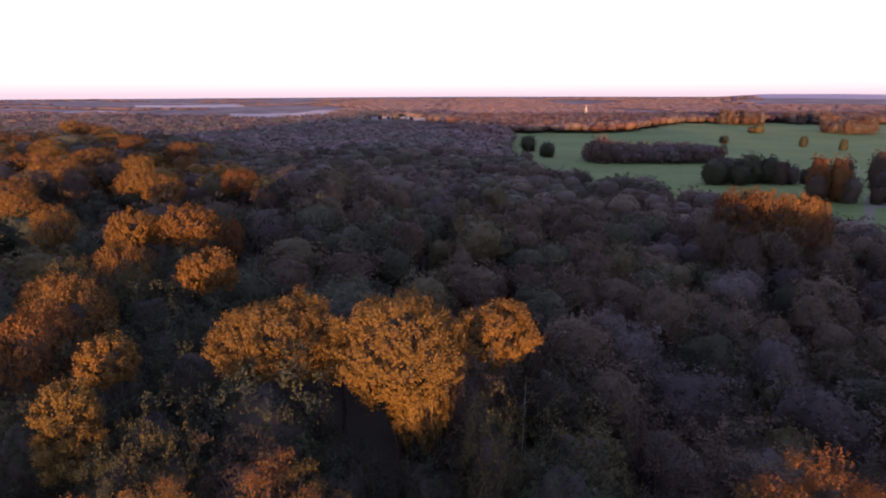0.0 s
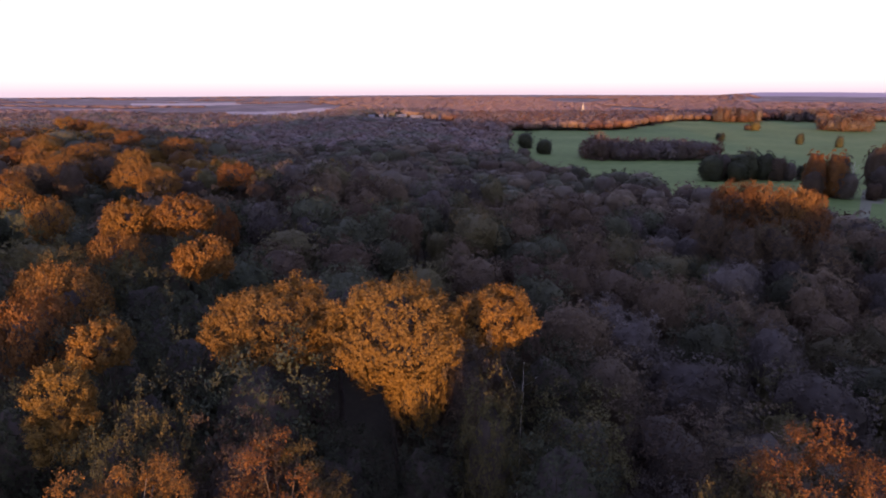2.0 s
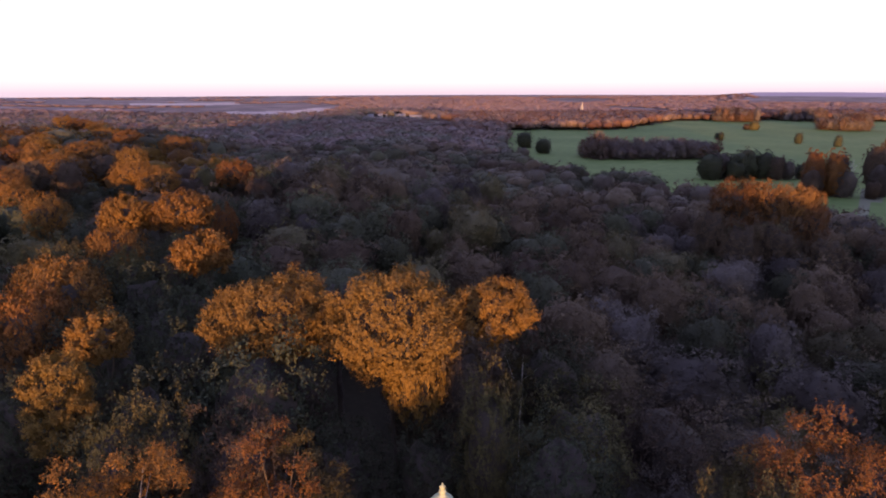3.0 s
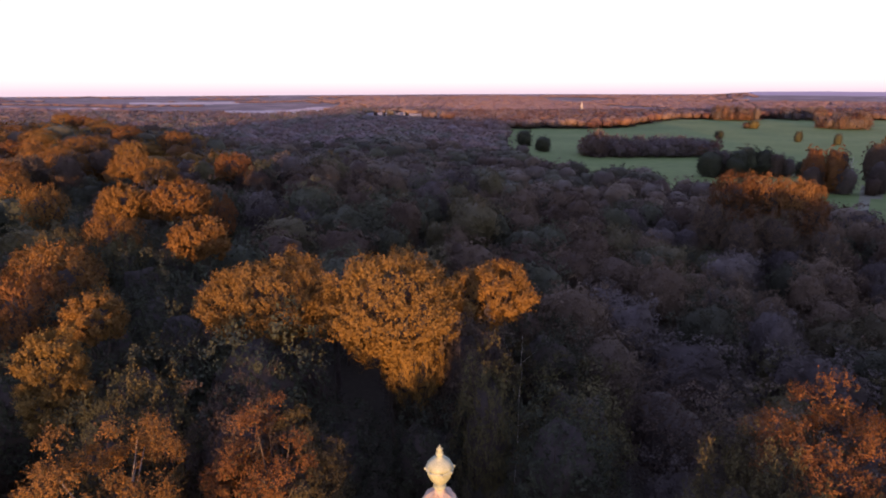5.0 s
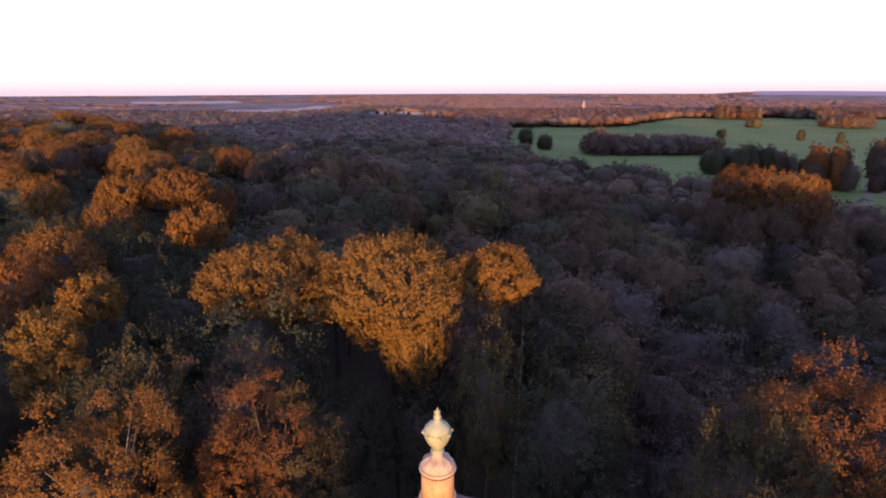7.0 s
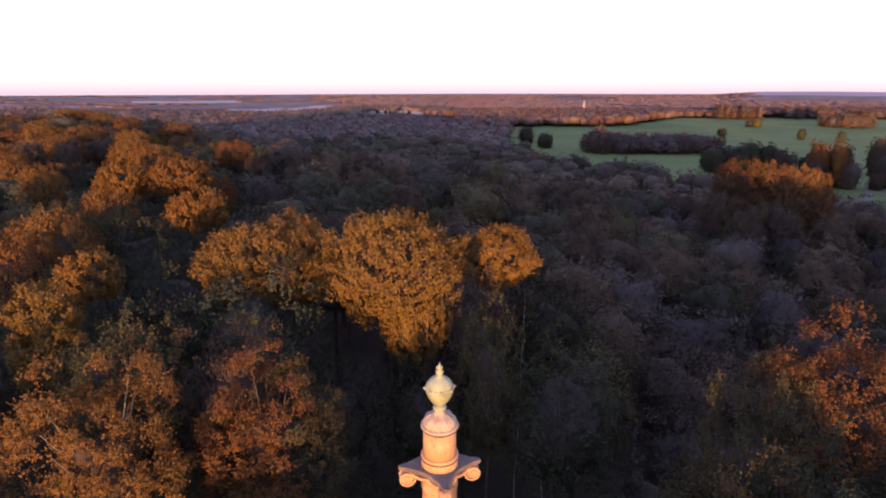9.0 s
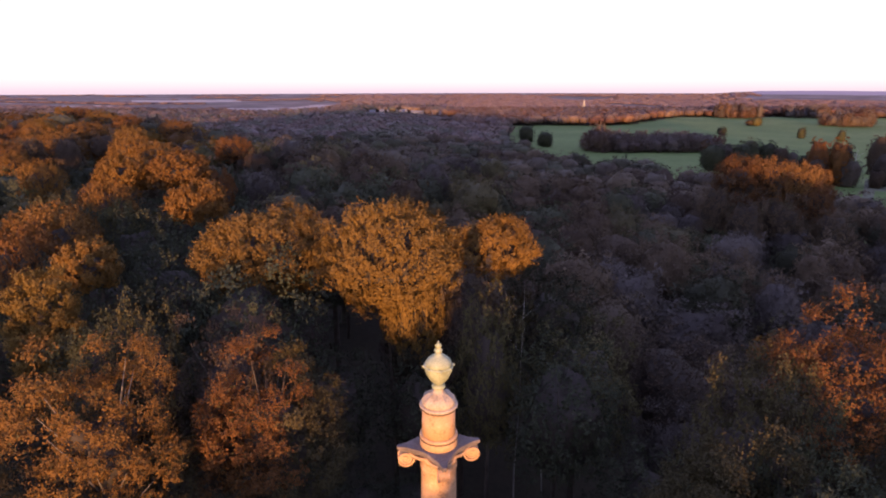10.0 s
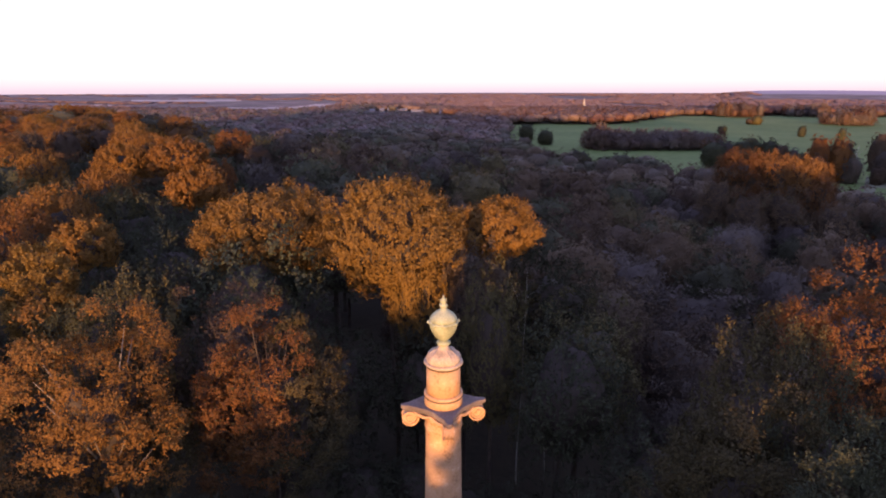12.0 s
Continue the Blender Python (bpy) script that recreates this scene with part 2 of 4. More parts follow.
# ---- the lie of the land ----
def ground_z(x, y):
    x, y = np.asarray(x, float), np.asarray(y, float)
    r = np.hypot(x, y)
    az = np.degrees(np.arctan2(x, np.maximum(y, 1e-3)))
    z = 3 - 18 * smooth01(-40, 110, x + 0.1 * (np.clip(y, -60, 400) - 90))
    z = z - 14 * smooth01(170, 400, y) * (1 - smooth01(-40, 110, x)) * smooth01(-230, -40, x + 0.12 * (y - 200))
    z = z - 3 * smooth01(300, 600, y) * smooth01(0, 110, x) + 8 * smooth01(750, 1200, y)
    z = z - 24 * smooth01(330, 760, r) * smooth01(-7, -16, az)
    z = z + 8 * smooth01(110, 400, r) * (1 - smooth01(430, 720, r)) * smooth01(-17, -27, az)
    far = 31 - 10 * smooth01(8, -34, az) - 2 * smooth01(2, 24, az)
    far = far + 17 * smooth01(24.5, 29.0, az) * (1 - 0.25 * smooth01(33, 38, az))
    k = smooth01(1300, 4550, r)
    z = z * (1 - k) + far * k
    z = z + k * (1 - k) * 12 * np.sin(r / 310.0 + az / 9) * np.sin(az / 13 + 1.3)
    return z


# a green field between the far woods: (azimuth from, to, range from, to)
GREEN = (-14.0, -9.6, 1300, 1500)

FIELD = ((120, 290), (116, 330), (94, 350), (84, 400), (76, 470), (66, 520), (66, 640), (84, 720), (108, 960), (300, 960), (400, 1080), (480, 1180),
         (760, 1180), (1000, 1060), (1000, 640), (420, 380), (300, 330), (225, 225), (180, 190), (150, 205), (152, 240), (150, 270))


def in_field(x, y):
    x, y = np.asarray(x, float), np.asarray(y, float)
    inside = np.zeros(np.shape(x), bool)
    for (ax, ay), (bx, by) in zip(FIELD, FIELD[1:] + FIELD[:1]):
        cross = (ay > y) != (by > y)
        inside ^= cross & (x < (bx - ax) * (y - ay) / ((by - ay) if by != ay else 1e-9) + ax)
    return inside


# far pale fields: (azimuth from, to, range from, to)
PALE = ((-20.0, -10.8, 1340, 1900), (-40, -36.2, 1650, 1830), (-27.5, -19.0, 2550, 2900), (-20.5, -11.0, 1480, 1640), (-33, -29, 2150, 2260), (-7, 0.5, 1130, 1210))


def in_pale(x, y):
    r, az = np.hypot(x, y), np.degrees(np.arctan2(x, np.maximum(y, 1e-3)))
    hit = np.zeros(np.shape(r), bool)
    for a0, a1, r0, r1 in PALE:
        rr = r + 25 * np.sin(az * 1.7)
        hit |= (az > a0) & (az < a1) & (rr > r0) & (rr < r1)
    return hit


def build_ground():
    radii = [0.0]
    step = 4.0
    while radii[-1] < 4600:
        radii.append(radii[-1] + step)
        step = max(4.0, radii[-1] * 0.022)
    az = list(np.arange(-60, 60.01, 0.75)) + list(np.arange(66, 300, 6.0))
    rr, aa = np.meshgrid(radii[1:], np.radians(az), indexing="ij")
    x, y = rr * np.sin(aa), rr * np.cos(aa)
    z = ground_z(x, y)
    na, nr = len(az), len(radii) - 1
    vs = [(0, 0, float(ground_z(0, 0)))] + list(zip(x.ravel(), y.ravel(), z.ravel()))
    fs = [(0, 1 + (i + 1) % na, 1 + i) for i in range(na)]
    for j in range(nr - 1):
        for i in range(na):
            k = (i + 1) % na
            fs.append((1 + j * na + i, 1 + j * na + k, 1 + (j + 1) * na + k, 1 + (j + 1) * na + i))
    ob = mesh_ob("ground", vs, fs, litter, smooth=True)
    for m in (grass, stubble, hazy_land, track, hill):
        ob.data.materials.append(m)
    c = np.zeros(len(fs) * 3)
    ob.data.polygons.foreach_get("center", c)
    c = c.reshape(-1, 3)
    r = np.hypot(c[:, 0], c[:, 1])
    # beyond 1500 m the ground takes the haze-painted colours
    idx = np.where(r > 1500, 3, 0)
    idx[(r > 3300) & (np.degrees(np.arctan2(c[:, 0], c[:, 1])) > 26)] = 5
    idx[in_pale(c[:, 0], c[:, 1])] = 2
    az = np.degrees(np.arctan2(c[:, 0], np.maximum(c[:, 1], 1e-3)))
    idx[(az > GREEN[0]) & (az < GREEN[1]) & (r > GREEN[2]) & (r < GREEN[3])] = 1
    idx[in_field(c[:, 0], c[:, 1])] = 1
    lane = (np.abs((c[:, 0] - 165) * 0.77 - (c[:, 1] - 225) * 0.64) < 4.0) & (c[:, 1] > 200) & (c[:, 1] < 400) & (c[:, 0] > 140)
    idx[lane] = 4
    ob.data.polygons.foreach_set("material_index", idx.astype(np.int32))
    return tagged(ob, "woodland floor and green pasture rolling to the horizon", "ground", kind="structure")


ground = build_ground()


# ---- trees ----
def icosphere(levels):
    bm = bmesh.new()
    bmesh.ops.create_icosphere(bm, subdivisions=levels, radius=1.0)
    v = np.array([p.co[:] for p in bm.verts])
    f = np.array([[p.index for p in q.verts] for q in bm.faces])
    bm.free()
    return v, f


ICO = {k: icosphere(k) for k in (1, 2, 3)}


def crown_mesh(rng, height, radius, base, lobes, sprays, leaves, leaf, reach=0.7, rise=0.8, face=0.6, core=0.8, level=2, ragged=0.16, lump=(0.20, 0.34), taper=0.25, slim=(0.4, 0.7), thick=0.20, low=1.6, skin=0.0, full=0.8, flat=1.0, square=2.7):
    """Leaves on rising sprays, sprays on rounded boughs, boughs round an uneven dome, and the crown's dense inside.
    Gives the leaf quads, the inner hull, the bough of each leaf and the boughs' middles."""
    cz, v = base + (height - base) * 0.42, (height - base) * 0.58
    i = np.arange(lobes) + 0.5
    zz = 1 - low * i / lobes
    ph = i * 2.39996 + rng.random() * 6
    s = np.sqrt(np.maximum(1 - zz * zz, 0)) ** full * np.where(zz < 0, np.maximum(1 + zz, 0.05) ** taper, 1.0)
    d = np.stack((s * np.cos(ph), s * np.sin(ph), zz), 1) + rng.normal(0, 0.05, (lobes, 3))
    shift = rng.uniform(0, 50)
    swell = np.array([noise.noise((a * 1.7 + shift, b * 1.7, c * 1.7)) for a, b, c in d])
    lr = radius * rng.uniform(*lump, lobes)
    far = ((1.0 - 0.8 * lr / radius) * (1 + ragged * swell * 1.6) * rng.uniform(1 - 0.5 * ragged, 1 + 0.4 * ragged, lobes))[:, None]
    ax, mid = np.array((radius, radius, v)), np.array((0, 0, cz))
    c = d * far * ax + mid
    out = unit(d * np.array((1, 1, radius / v)))
    # the dense inside: part a full dome, mostly the farthest bough met along each way from the middle
    way, faces = ICO[level]
    dome = way / (np.abs(way) ** square).sum(1, keepdims=True) ** (1 / square)
    dome[:, :2] *= (np.where(dome[:, 2] < 0, np.maximum(1 + dome[:, 2], 0.1) ** taper, 1.0))[:, None]
    dome = dome * ax * 0.97
    size = np.linalg.norm(dome, axis=1)
    ray, cc, rr = dome / size[:, None], c - mid, lr * 0.9
    along = ray @ cc.T
    off2 = (cc * cc).sum(1)[None] - along ** 2
    hit = np.where(off2 < rr ** 2, along + np.sqrt(np.maximum(rr ** 2 - off2, 0)), 0).max(1)
    hull = ray * core * ((0.8 * np.clip(hit, 0.6 * size, 1.25 * size) + 0.18 * size) * (1 + rng.normal(0, 0.03, len(way))))[:, None] + mid
    # sprays on the boughs, and over the inside between them
    shape = (lobes, sprays, 3)
    sv = unit(rng.normal(0, 0.62, shape) + out[:, None] * 0.95 + np.array((0, 0, 0.28)))
    root = c[:, None] + sv * np.array((1, 1, flat)) * lr[:, None, None] * rng.uniform(0.70, 1.04, (lobes, sprays, 1))
    root, sv, od = root.reshape(-1, 3), sv.reshape(-1, 3), np.repeat(out, sprays, 0)
    which = np.repeat(np.arange(lobes), sprays)
    if skin:
        tri = hull[faces]
        area = 0.5 * np.linalg.norm(np.cross(tri[:, 1] - tri[:, 0], tri[:, 2] - tri[:, 0]), axis=1)
        area[tri[:, :, 2].mean(1) < cz - 0.62 * v] = 0
        pick = rng.choice(len(faces), int(skin * area.sum()), p=area / area.sum())
        mix = rng.dirichlet((1, 1, 1), len(pick))[:, :, None]
        at = (tri[pick] * mix).sum(1)
        flat = unit((at - mid) / ax ** 2)
        near = np.argmin(((at[:, None] - c[None]) ** 2).sum(2), 1)
        root, od, which = np.concatenate((root, at)), np.concatenate((od, flat)), np.concatenate((which, near))
        sv = np.concatenate((sv, unit(flat + rng.normal(0, 0.3, flat.shape))))
    n = len(root)
    axis = unit(od * 0.6 + sv * 0.45 + np.array((0, 0, rise)) + rng.normal(0, 0.3, (n, 3)))[:, None]
    length = reach * rng.uniform(0.45, 1.25, (n, 1, 1))
    t = np.linspace(0.0, 1.0, leaves)[None, :, None] + rng.uniform(-0.12, 0.12, (n, leaves, 1)) if leaves > 1 else rng.uniform(0, 1, (n, 1, 1))
    full = (n, leaves, 3)
    p = (root[:, None] + axis * length * t + rng.normal(0, thick, full) * reach * (1.2 - 0.8 * t)).reshape(-1, 3)
    nrm = unit(od[:, None] * 0.6 + sv[:, None] * 0.5 + rng.normal(0, face, full)).reshape(-1, 3)
    lie = np.broadcast_to(axis, full).reshape(-1, 3)
    size = (leaf * (1.12 - 0.35 * np.clip(t, 0, 1))).reshape(-1)
    which = np.repeat(which, leaves)
    k = (height - base) / (np.percentile(p[:, 2], 99.3) - base)
    p[:, 2] = base + (p[:, 2] - base) * k
    hull[:, 2] = base + (hull[:, 2] - base) * k
    return leaf_quads(rng, p, nrm, lie, size, slim), (hull, faces), which, c


def leaf_quads(rng, p, nrm, lie, leaf, slim):
    """Slim leaf sprays that lie roughly along their stems."""
    w = unit(np.cross(nrm, lie + rng.normal(0, 0.5, p.shape)))
    u = np.cross(w, nrm)
    a = (leaf * rng.uniform(0.6, 1.35, len(p)))[:, None]
    b = a * rng.uniform(*slim, len(p))[:, None]
    tip = nrm * a * 0.15
    return np.stack((p - u * a, p - w * b + tip, p + u * a - tip, p + w * b + tip), 1)


def trunk_and_limbs(root, rng, height, girth, ends, wood):
    """A leaning, tapered trunk and limbs that curve up to the given boughs."""
    lean = rng.normal(0, 0.25, (6, 2)).cumsum(0) * 0.5
    zs = np.linspace(-0.6, height * 0.8, 6)
    pts = [(lean[i][0] * (i > 0), lean[i][1] * (i > 0), zs[i]) for i in range(6)]
    mesh_ob("trunk", *tube(pts, [girth * f for f in (1.3, 1.0, 0.85, 0.66, 0.42, 0.14)]), wood, root, True)
    for end in ends:
        z0 = min(height * 0.7, max(height * 0.2, end[2] - 0.6 * math.hypot(end[0], end[1]) - rng.uniform(0.5, 3)))
        bx, by = (float(np.interp(z0, zs, [p[i] for p in pts])) for i in (0, 1))
        lp = [(bx + (end[0] - bx) * f, by + (end[1] - by) * f, z0 + (end[2] - z0) * f ** 1.25) for f in (0, 0.3, 0.6, 0.85, 1.0)]
        mesh_ob("limb", *tube(lp, [girth * f for f in (0.40, 0.30, 0.2, 0.12, 0.05)], 5), wood, root, True)


TREE_H, TREE_R = 24.0, 5.5


def tree_template(name, seed, kind, base=8.0, limbs=0, dense=False, **form):
    """A tree of 24 m with a crown 11 m across: trunk, limbs and a crown of leaves."""
    rng = np.random.default_rng(seed)
    root = new(name)
    q, hull, which, boughs = crown_mesh(rng, TREE_H, TREE_R, base, **form)
    trunk_and_limbs(root, rng, TREE_H, 0.42, boughs[2:2 + 4 * limbs:4] * 0.96, bark)
    crown = leafy_ob("crown", q, hull, [twig_shade, leaf_mat[kind]], root, index=np.repeat((int(dense), 1), (len(hull[1]), len(q))))
    crown.material_slots[1].link = "OBJECT"
    crown.material_slots[1].material = leaf_mat[kind]
    return root


def own_tree(name, seed, x, y, top, radius, base, kinds, label, turned=(0, 0, 1), part_turned=0.0, limbs=10, wood=None, **form):
    """A tree of its own form; where two kinds of leaf are given, the boughs on one side have turned to the second."""
    rng = np.random.default_rng(seed)
    gz = float(ground_z(x, y))
    root = new(name)
    root.matrix_world = pose(x, y, gz)
    q, (hv, hf), which, boughs = crown_mesh(rng, top - gz, radius, base - gz, **form)
    trunk_and_limbs(root, rng, top - gz, 0.24, boughs[3:3 + 4 * limbs:4] * np.array((0.88, 0.88, 0.97)), wood or bark)
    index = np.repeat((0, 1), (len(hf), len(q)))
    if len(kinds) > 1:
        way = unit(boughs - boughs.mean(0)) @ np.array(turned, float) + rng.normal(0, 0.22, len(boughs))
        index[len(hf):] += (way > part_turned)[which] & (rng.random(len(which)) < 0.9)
    leafy_ob("crown", q, (hv, hf), [twig_shade] + [leaf_mat[k] for k in kinds], root, index=index)
    return tagged(root, label, "tree", group="trees of the wood")


LABEL = {
    "gold": ("golden-leaved autumn oak in the wood", "tree"),
    "amber": ("amber-leaved autumn oak in the wood", "tree"),
    "russet": ("russet-leaved autumn beech in the wood", "tree"),
    "olive": ("olive and yellow turning broadleaf tree", "tree"),
    "green": ("dark green broadleaf tree still in leaf", "tree"),
    "mauve": ("grey-brown half-bare tree in the shaded wood", "tree"),
    "brown": ("brown-leaved oak in the shaded wood", "tree"),
}


def place(template, x, y, top, radius, kind, turn, sink=0.0):
    """One tree with its top at the height given, standing on the ground."""
    gz = float(ground_z(x, y)) - sink
    h = (top - gz) / TREE_H
    ob = copy_thing(template, pose(x, y, gz, 0, 0, turn) @ Matrix.Diagonal((radius / TREE_R, radius / TREE_R, h, 1)))
    # other trees past 70 m take the haze-lifted leaf colours
    near = y < 70 or in_field(x, y) or x < -0.3 * y
    for c in ob.children:
        if c.name.startswith("crown"):
            c.material_slots[1].link = "OBJECT"
            c.material_slots[1].material = (leaf_mat if near else valley_haze_mat)[kind]
    return tagged(ob, *LABEL[kind], group="trees of the wood")


belt_oak = [tree_template("oak_tree", 11 + i, "gold", base=14.5 + i, full=0.65, lobes=58, sprays=18, leaves=5, leaf=0.24, reach=0.95, rise=0.9, face=0.6, limbs=3, core=0.74, lump=(0.18, 0.32), ragged=0.2, skin=2.0) for i in range(3)]
shaded = [tree_template("shaded_tree", 61 + i, "green", base=8.0 + i, full=0.7, lobes=60, sprays=14, leaves=6, leaf=0.17, reach=0.9, rise=0.4, face=0.55, limbs=4, core=0.74, ragged=0.2, lump=(0.18, 0.3), skin=4.2) for i in range(3)]
mid_tree = [tree_template("woodland_tree", 31 + i, "brown", base=9 + i % 3, dense=True, full=0.7, lobes=42, sprays=14, leaves=4, leaf=0.25, reach=0.75, rise=0.4, face=0.42, core=0.86, ragged=0.30, lump=(0.20, 0.38), slim=(0.45, 0.8), skin=2.2) for i in range(5)]
far_tree = [tree_template("woodland_tree", 41 + i, "brown", base=9 + i % 3, dense=True, full=0.7, lobes=38, sprays=11, leaves=3, leaf=0.33, reach=0.75, rise=0.4, face=0.38, core=0.88, ragged=0.30, lump=(0.20, 0.40), slim=(0.45, 0.8), skin=1.4) for i in range(5)]
open_tree = [tree_template("pasture_tree", 51 + i, "green", base=-4.0 + 0.7 * i, dense=True, full=0.75, low=1.85, taper=0.05, square=2.2, lobes=54, sprays=12, leaves=3, leaf=0.36, reach=0.3, rise=0.0, face=0.5, core=0.93, ragged=0.12, lump=(0.24, 0.40), slim=(0.5, 0.85), skin=1.2) for i in range(4)]
near_shade = [tree_template("shaded_tree", 71 + i, "green", base=9.0, full=0.7, lobes=80, sprays=24, leaves=8, leaf=0.105, reach=0.7, rise=0.5, face=0.6, limbs=5, core=0.7, level=3, ragged=0.24, lump=(0.17, 0.3), skin=4.5) for i in range(2)]
templates = belt_oak + shaded + mid_tree + far_tree + open_tree + near_shade
BELT, SHADE, MID, NEAR = 0, 3, 6, 20

standing = []
CLOSE = dict(lobes=100, sprays=36, leaves=11, leaf=0.072, skin=13.0, reach=0.64, rise=0.7, face=0.65, core=0.50, level=3, ragged=0.26, full=0.7, flat=0.8, lump=(0.17, 0.30), slim=(0.42, 0.72), thick=0.15)
GRAND = dict(lobes=130, sprays=26, leaves=8, leaf=0.14, skin=4.5, reach=0.9, rise=0.95, face=0.6, core=0.74, ragged=0.14, lump=(0.14, 0.24), slim=(0.4, 0.7), thick=0.13)
HEAD = dict(GRAND, lobes=60, sprays=20, leaves=6, leaf=0.22, skin=2.5, ragged=0.18, full=0.65)
OWN = (
    # beside the column
    ("oak_tree", 21, -17.5, 28.4, 27.3, 4.1, 14.0, ("olive", "amber"), "broad oak with gold and olive leaves and pale limbs", (0.1, -0.7, 0.6), -0.25, 14, grey_bark, CLOSE),
    ("beech_tree", 22, -9.8, 33.0, 25.2, 4.2, 13.0, ("olive", "russet"), "beech half turned to orange-red, the rest olive", (-0.75, -0.5, 0.15), 0.0, 10, bark, CLOSE),
    # russet kept to the sunlit top, so the colour carries part of the light
    ("beech_tree", 23, 20.9, 28.4, 29.0, 4.2, 14.0, ("olive", "russet"), "tall beech with an orange-red top and olive skirt", (0.1, -0.3, 1.0), 0.32, 10, bark, CLOSE),
    ("oak_tree", 24, 12.9, 23.0, 25.4, 3.4, 12.0, ("olive",), "dull olive oak with dense small leaves", (0, 0, 1), 0.0, 8, bark, dict(CLOSE, leaf=0.068, leaves=12)),
    ("oak_tree", 25, 15.0, 18.4, 26.5, 2.7, 10.0, ("green",), "dark green oak with grey-green leaves", (0, 0, 1), 0.0, 8, bark, dict(CLOSE, lobes=80, leaf=0.066, leaves=12)),
    ("oak_tree", 26, -27.6, 39.8, 26.8, 2.1, 18.0, ("gold",), "slim oak with golden leaves", (0, 0, 1), 0.0, 6, bark, dict(CLOSE, lobes=50, leaf=0.1)),
    # the three in the light beyond the column, crowns cut to their lit parts
    ("oak_tree", 27, -4.0, 50.0, 29.9, 5.8, 19.6, ("gold",), "great golden oak standing over the wood", (0, 0, 1), 0.0, 14, bark, dict(GRAND, taper=1.0)),
    ("oak_tree", 28, -15.7, 53.2, 28.6, 5.5, 21.0, ("gold",), "spreading golden oak with a flat top", (0, 0, 1), 0.0, 12, bark, dict(GRAND, ragged=0.19)),
    ("oak_tree", 29, 5.3, 55.6, 27.1, 3.9, 21.8, ("amber",), "smaller golden oak beside the great one", (0, 0, 1), 0.0, 8, bark, dict(GRAND, lobes=80, ragged=0.22)),
    # lit heads leading off over the darker wood, crowns cut to the lit part
    ("oak_tree", 30, -29.4, 48.4, 26.8, 2.0, 22.4, ("amber",), "small amber oak head among green trees", (0, 0, 1), 0.0, 4, bark, dict(GRAND, lobes=36)),
    ("oak_tree", 32, -41.0, 92.6, 29.8, 4.3, 23.6, ("amber",), "amber oak with a rounded flat head", (0, 0, 1), 0.0, 5, bark, HEAD),
    ("oak_tree", 33, -50.4, 93.0, 29.0, 3.7, 23.2, ("amber",), "amber oak with a rounded flat head", (0, 0, 1), 0.0, 5, bark, HEAD),
    ("oak_tree", 34, -29.8, 72.2, 28.0, 3.2, 23.2, ("amber",), "amber oak with a rounded flat head", (0, 0, 1), 0.0, 5, bark, HEAD),
)
for name, seed, x, y, top, r, base, kinds, label, way, share, limbs, wood, form in OWN:
    own_tree(name, seed, x, y, top, r, base, kinds, label, way, share, limbs, wood, **form)
    standing.append((x, y, r))

# The trees that stand out: x, y, top, crown radius, kind, template.
STAND_NEAR = (
    (-13.6, 36.8, 24.8, 3.7, "brown", NEAR), (16.2, 27.6, 26.4, 3.3, "olive", NEAR + 1), (16.6, 24.2, 25.6, 2.9, "green", NEAR), (22.4, 23.0, 26.0, 3.6, "green", NEAR),
    (-22.5, 24.0, 22.0, 4.0, "olive", NEAR + 1), (-12.6, 26.0, 18.5, 3.0, "green", NEAR), (-20.6, 34.2, 25.0, 3.0, "green", NEAR),
)
STAND_CENTRE = (
    # the gold one is added to fill the great oak's lit lower wedge
    (-14.6, 45.0, 26.5, 5.4, "green", SHADE), (-2.0, 47.8, 24.5, 2.3, "gold", BELT + 2), (4.1, 42.9, 24.3, 2.6, "olive", SHADE + 1), (9.6, 40.8, 20.9, 4.2, "green", SHADE + 2), (13.0, 48.6, 19.4, 4.8, "olive", SHADE),
    (-8.4, 44.2, 19.0, 4.0, "green", SHADE + 1), (-0.8, 44.4, 18.6, 3.8, "green", SHADE + 2), (2.2, 50.4, 24.6, 3.6, "brown", SHADE), (-13.6, 73.0, 24.0, 6.2, "green", SHADE + 1), (-24.0, 66.0, 22.5, 6.2, "green", SHADE + 2),
    (11.5, 57.0, 21.5, 4.6, "green", SHADE),
)
